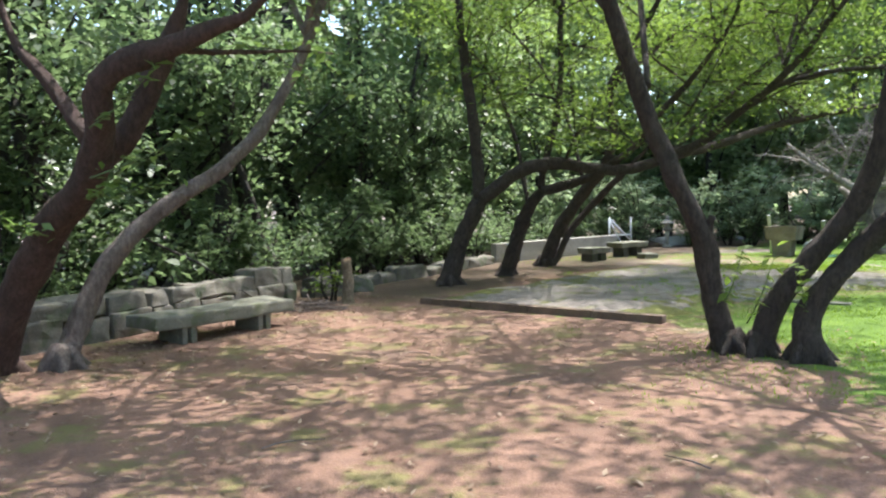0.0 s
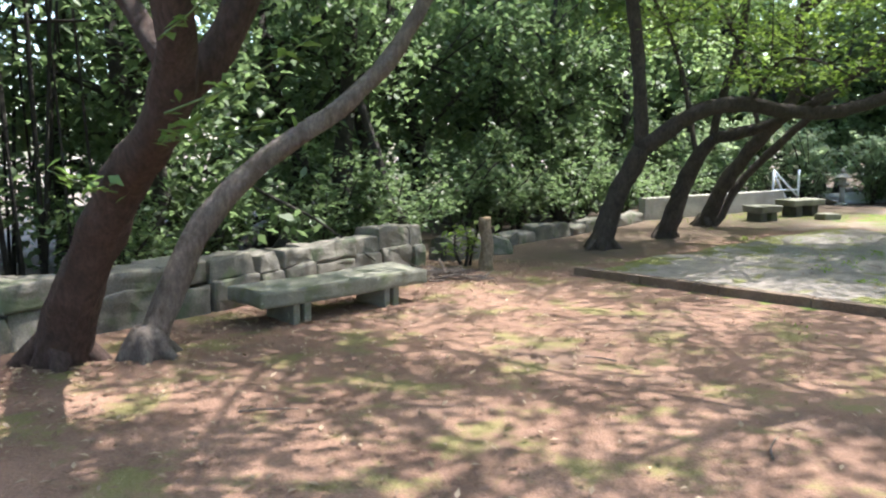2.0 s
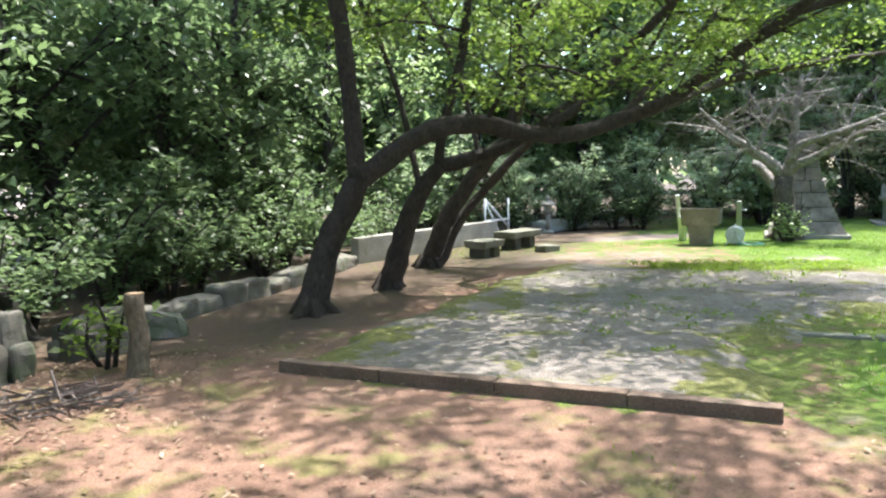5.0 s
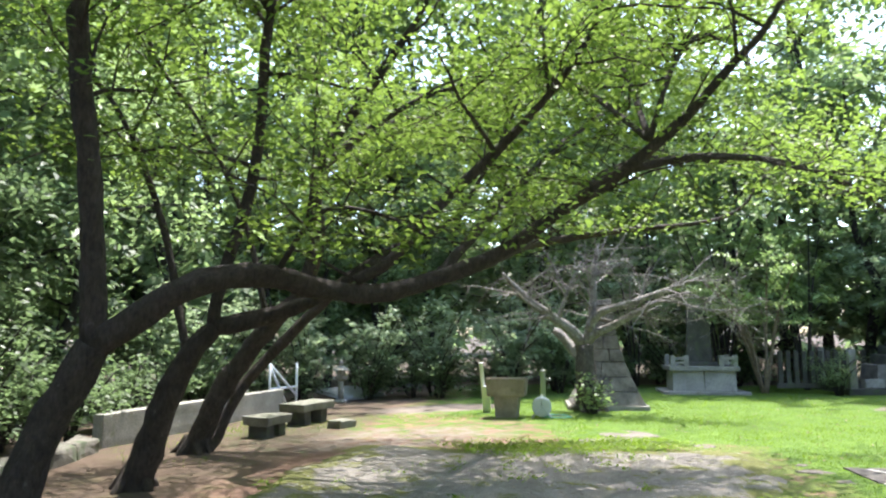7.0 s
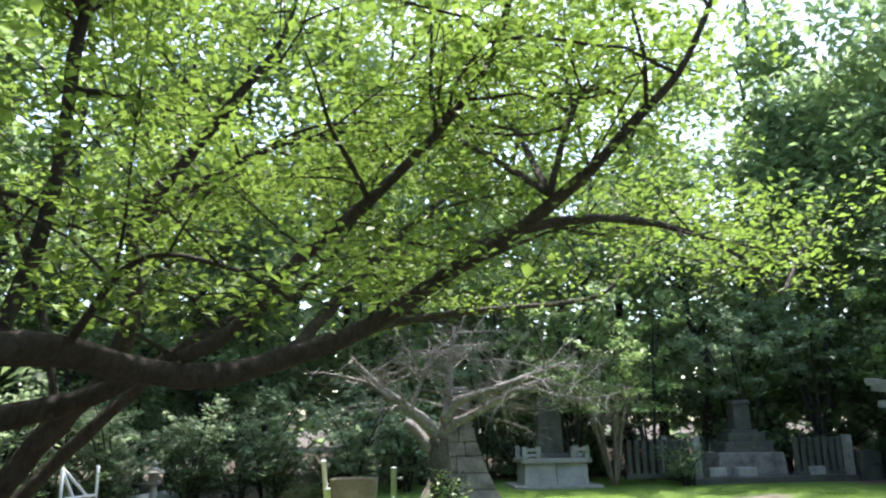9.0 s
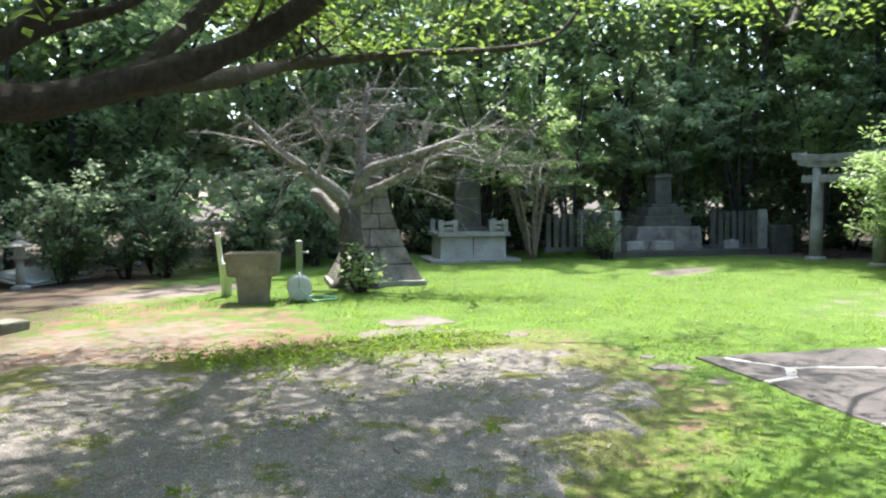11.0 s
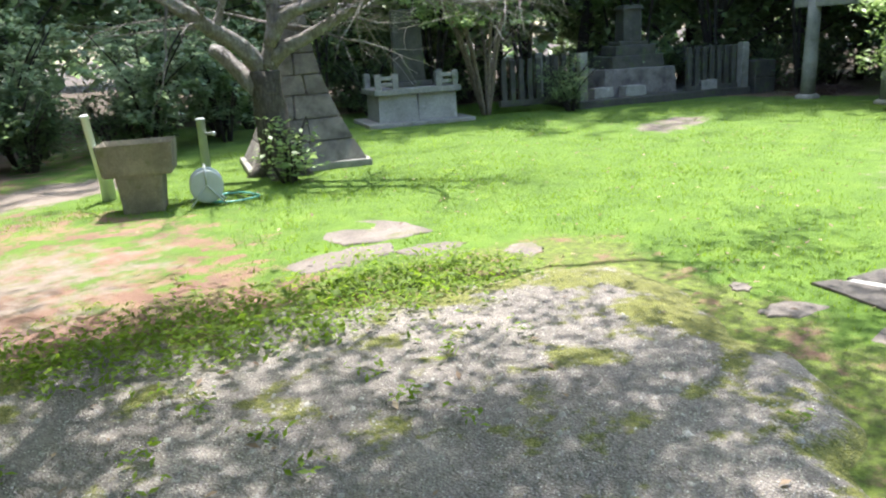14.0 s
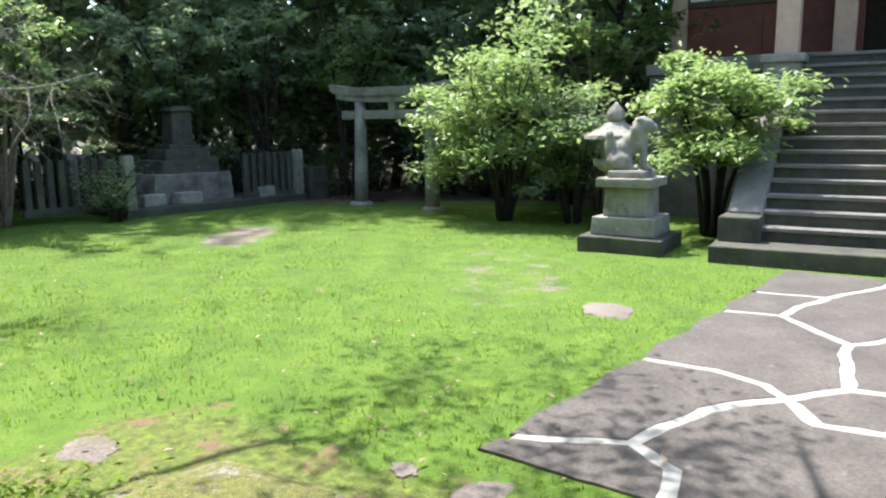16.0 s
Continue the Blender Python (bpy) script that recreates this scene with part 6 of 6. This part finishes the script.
def grass_blades():
    rng = np.random.default_rng(7)
    n = 150000
    x, y = rng.uniform(1.5, 21.5, n), rng.uniform(5, 22.5, n)
    near = np.hypot(x - 6, y - 13)
    g = turf_at(x, y) - 1.3 * bare_at(x, y) + np.array([noise.noise(Vector((a * 0.9, b * 0.9, 2))) for a, b in zip(x, y)]) * 0.5
    rx, ry = x - UO[0], y - UO[1]
    u, w = rx * UU[0] + ry * UU[1], rx * UV[0] + ry * UV[1]
    hard = inside(SLAB, u, w)
    px, py = x - 9.12, y - 12.67
    pp, pq = px * 0.8 - py * 0.6, -px * 0.6 - py * 0.8
    paved = (pp > 0.0) & (pq > 0.02) & (pp < 6.5)
    ok = (g - 0.75 * rim_at(x, y) > rng.uniform(0.1, 0.7, n)) & (~hard | (rng.random(n) < 0.04)) & ~paved & (rng.random(n) < np.clip(7.0 / near, 0.3, 1)) & (np.hypot(x - 8.2, y - 10.5) > 0.5)
    for cx, cy, rx, ry, turn in FLAT_STONES:
        dx, dy, c, s = x - cx, y - cy, math.cos(radians(turn)), math.sin(radians(turn))
        ok &= np.hypot((dx * c + dy * s) / rx, (dy * c - dx * s) / ry) > 0.95
    x, y = x[ok], y[ok]
    n = len(x)
    a, h, wd = rng.uniform(0, 6.28, n), rng.uniform(0.015, 0.045, n), rng.uniform(0.004, 0.008, n)
    lean = rng.uniform(0.2, 0.9, n) * h
    b = np.stack([x, y, np.full(n, -0.005)], 1)
    side = np.stack([-np.sin(a), np.cos(a), np.zeros(n)], 1) * wd[:, None]
    tip = b + np.stack([np.cos(a) * lean, np.sin(a) * lean, h], 1)
    v = np.stack([b - side, b + side, tip], 1).reshape(-1, 3)
    ob = quads_ob("grass", v, 3, M_GRASS, None, rng.beta(1.5, 1.5, n))
    tagged(ob, "short bright green lawn grass blades", "grass", kind="stuff")


def weeds():
    rng = np.random.default_rng(9)
    c, t = [], []
    for _ in range(420):
        if rng.random() < 0.85:
            x, y, s = rng.uniform(5.6, 8.6), 0, 1.0
            y = 15.9 - (x - 5.6) * 0.35 + rng.normal(0, 0.35)
        else:
            x, y, s = rng.uniform(2.5, 7.5), rng.uniform(10.5, 15), 0.6
        k = int(rng.uniform(8, 22))
        c.append(np.stack([x + rng.normal(0, 0.09 * s, k), y + rng.normal(0, 0.09 * s, k), 0.07 + rng.uniform(0.0, 0.06, k)], 1))
    c = np.vstack(c)
    ob = quads_ob("weeds", leaf_quads(c, 0.055, rng, 0.4, -0.2, 0.6), 4, M_GRASS, None, rng.beta(1.2, 1.6, len(c)))
    tagged(ob, "low leafy clover and weeds along worn paving", "weeds", kind="stuff")


def pebbles():
    rng = np.random.default_rng(10)
    bm = bmesh.new()
    bmesh.ops.create_cone(bm, cap_ends=False, segments=4, radius1=1.0, radius2=0.55, depth=1.0)
    bmesh.ops.holes_fill(bm, edges=[e for e in bm.edges if len(e.link_faces) == 1 and e.verts[0].co.z > 0])
    bmesh.ops.triangulate(bm, faces=bm.faces[:])
    bm.verts.index_update()
    pv = np.array([v.co[:] for v in bm.verts])
    pf = np.array([[v.index for v in f.verts] for f in bm.faces])
    bm.free()
    n = 5600
    u, w = rng.uniform(0.2, 5.4, n), rng.uniform(2.6, 6.8, n)
    r = rng.uniform(0.0045, 0.012, n) * (1 + 0.9 * (rng.random(n) < 0.1))
    x, y = UO[0] + u * UU[0] + w * UV[0], UO[1] + u * UU[1] + w * UV[1]
    sd, _, z = slab_shape(u, w)
    z = z + r * 0.22
    ok = (sd > 0.2) & (rng.random(n) < 1.25 - 0.13 * w)
    verts = (pv[None] * (r[:, None] * rng.uniform(0.7, 1.3, (n, 3)))[:, None, :] * np.array([1, 1, 0.6]) + np.stack([x, y, z], 1)[:, None, :])[ok]
    k = len(verts)
    faces = (pf[None] + (np.arange(k) * len(pv))[:, None, None]).reshape(-1, 3)
    ob = mesh_ob("pebbles", verts.reshape(-1, 3), faces.tolist(), M_PEBBLE, smooth=True)
    tagged(ob, "loose pale pebbles on worn hard standing", "pebbles", kind="stuff")


def sticks():
    """Fallen sticks lying on the ground."""
    rng = random.Random(15)
    for x, y, a, ln, z in ((3.45, 12.1, 100, 0.35, 0.075), (4.1, 11.85, -20, 0.16, 0.07), (-0.9, 4.6, 30, 0.4, 0.02), (0.6, 5.8, 70, 0.3, 0.02), (-2.2, 6.0, 10, 0.35, 0.02), (1.4, 4.1, 130, 0.3, 0.02), (5.2, 12.9, 60, 0.2, 0.07), (-0.2, 7.4, 160, 0.25, 0.02)):
        run = spline([(-ln / 2, 0, 0, 0.007), (-ln * 0.1, rng.uniform(-0.03, 0.03), 0.006, 0.006), (ln / 2, rng.uniform(-0.04, 0.04), 0, 0.003)], 0.05)
        v, f = tube(run, 6, 0.1)
        ob = mesh_ob("stick", v, f, M_BARK_GREY, None, True)
        ob.matrix_basis = pose(x, y, z, 0, 0, a)
        tagged(ob, "thin dry fallen stick on the ground", "stick", "fallen sticks")


sticks()
scatter_leaves()
grass_blades()
weeds()
pebbles()
def flat_rock(x, y, rx, ry, a, seed, top=0.006):
    """A sunken flat stone of ragged outline."""
    rng = random.Random(seed)
    bm = bmesh.new()
    corners = [(k + rng.uniform(-0.3, 0.3)) * 6.283 / 7 for k in range(7)]
    far = [rng.uniform(0.84, 1.14) for _ in corners]
    ring = []
    for k in range(7):
        p, q = ((math.cos(corners[i]) * far[i] * rx, math.sin(corners[i]) * far[i] * ry) for i in (k, (k + 1) % 7))
        for j in range(5):
            t = j / 5
            ring.append((p[0] + (q[0] - p[0]) * t + rng.uniform(-0.018, 0.018), p[1] + (q[1] - p[1]) * t + rng.uniform(-0.018, 0.018)))
    n = len(ring)
    rings = []
    for s, z in ((1.05, -0.06), (1.0, top - 0.008), (0.95, top)):
        rings.append([bm.verts.new((x0 * s, y0 * s, z + 0.006 * math.cos(x0 * 9 + seed))) for x0, y0 in ring])
    for p, q in zip(rings, rings[1:]):
        for k in range(n):
            bm.faces.new((p[k], p[(k + 1) % n], q[(k + 1) % n], q[k]))
    bm.faces.new(rings[-1])
    ob = new("flat_stone", bm_mesh("flat_stone", bm, M_FLAT))
    ob.matrix_basis = pose(x, y, 0, 0, 0, a)
    tagged(ob, "flat pale broken stone slab sunk in lawn", "stone", "sunken lawn slabs")


for k, (x, y, rx, ry, a) in enumerate(FLAT_STONES):
    flat_rock(x, y, rx, ry, a, k + 1)


# ---- crazy paving ----
def crazy_paving():
    at = pose(9.12, 12.67, 0, 0, 0, math.degrees(math.atan2(-0.6, 0.8)))
    root = empty("pavement_crazy", at, "path of irregular brown-grey stones with white mortar joints", "pavement", kind="structure")
    L, W = 6.35, 4.2
    part("mortar", block_mesh("mortar", L - 0.16, W - 0.16, 0.09, M_JOINT, 0.01, 0.0), root, pose(L / 2, -W / 2, -0.08))
    A, B, C, D, E, F, G, H, I = (0.24, 0), (0.56, 0.64), (0.89, 0.71), (1.29, 0.79), (1.81, 1.15), (2.25, 1.72), (2.06, 0), (2.09, 0.59), (2.01, 0.96)
    K, J, P, Q, R, S, T, U, V = (0.41, 0.96), (0, 1.05), (2.22, 1.43), (5.01, 0.74), (4.92, 0), (5.95, 1.1), (3.75, 1.55), (1.47, 1.39), (1.55, 1.85)
    N0, N1, N2, N3, N4 = (3.87, 0), (4.01, 0.57), (3.57, 0.99), (3.36, 1.2), (4.46, 0.61)
    stones = [[(0, 0), A, B, K, J], [A, G, H, I, E, D, C, B], [G, N0, N1, N2, N3, P, E, I, H], [B, C, D, E, U, V, (1.2, 2.5), (0, 2.3), J, K], [E, P, F, V, U], [N3, T, (3.6, 2.5), (2.6, 2.6), F, P],
              [N0, R, Q, N4, N1], [N1, N4, Q, S, (5.3, 2.1), T, N3, N2], [R, (L, 0), (L, 1.2), S, Q], [S, (L, 1.2), (L, 2.6), (5.3, 2.1)], [(0, 2.3), (1.2, 2.5), (1.5, 3.4), (0.9, W), (0, W)], [V, F, (2.6, 2.6), (2.5, 3.5), (1.5, 3.4), (1.2, 2.5)],
              [(2.6, 2.6), (3.6, 2.5), (4.3, 3.2), (4.0, W), (2.3, W), (2.5, 3.5)], [T, (5.3, 2.1), (5.4, 3.1), (4.3, 3.2), (3.6, 2.5)], [(5.3, 2.1), (L, 2.6), (L, W), (5.6, W), (5.4, 3.1)], [(5.4, 3.1), (5.6, W), (4.0, W), (4.3, 3.2)], [(1.5, 3.4), (2.5, 3.5), (2.3, W), (0.9, W)]]
    rng = random.Random(12)
    for i, ring in enumerate(stones):
        area = sum(x0 * y1 - x1 * y0 for (x0, y0), (x1, y1) in zip(ring, ring[1:] + ring[:1]))
        if area < 0:
            ring = ring[::-1]
        n = len(ring)
        poly = []
        for k in range(n):
            a, b, c = (np.array(ring[(k + o) % n]) for o in (-1, 0, 1))
            d0, d1 = (b - a) / np.linalg.norm(b - a), (c - b) / np.linalg.norm(c - b)
            n0, n1 = np.array([-d0[1], d0[0]]), np.array([-d1[1], d1[0]])
            q = b + (n0 + n1) / max(0.35, 1 + n0.dot(n1)) * 0.04
            poly.append((min(max(q[0], 0.0), L), min(max(q[1], 0.0), W)))
        fine = []
        for (x0, y0), (x1, y1) in zip(poly, poly[1:] + poly[:1]):
            n = max(1, int(math.hypot(x1 - x0, y1 - y0) / 0.09))
            for k in range(n):
                x, y = x0 + (x1 - x0) * k / n, y0 + (y1 - y0) * k / n
                if 0.03 < x < L - 0.03 and 0.03 < y < W - 0.03:
                    x += 0.05 * noise.noise(Vector((x * 2.2, y * 2.2, 1))) + 0.02 * noise.noise(Vector((x * 9, y * 9, 1 + i)))
                    y += 0.05 * noise.noise(Vector((x * 2.2, y * 2.2, 6))) + 0.02 * noise.noise(Vector((x * 9, y * 9, 6 + i)))
                fine.append((x, y))
        cx, cy = sum(p[0] for p in fine) / len(fine), sum(p[1] for p in fine) / len(fine)
        bm = bmesh.new()
        rise = rng.uniform(0.013, 0.018)
        rings = [[bm.verts.new((cx + (x - cx) * s, -(cy + (y - cy) * s), z)) for x, y in fine] for s, z in ((1.0, -0.04), (1.0, rise - 0.008), (0.985, rise))]
        n = len(fine)
        for a, b in zip(rings, rings[1:]):
            for k in range(n):
                bm.faces.new((a[(k + 1) % n], a[k], b[k], b[(k + 1) % n]))
        bm.faces.new(rings[-1][::-1])
        bmesh.ops.recalc_face_normals(bm, faces=bm.faces[:])
        part("paving_stone", bm_mesh("paving_stone", bm, M_PAVE), root)


crazy_paving()
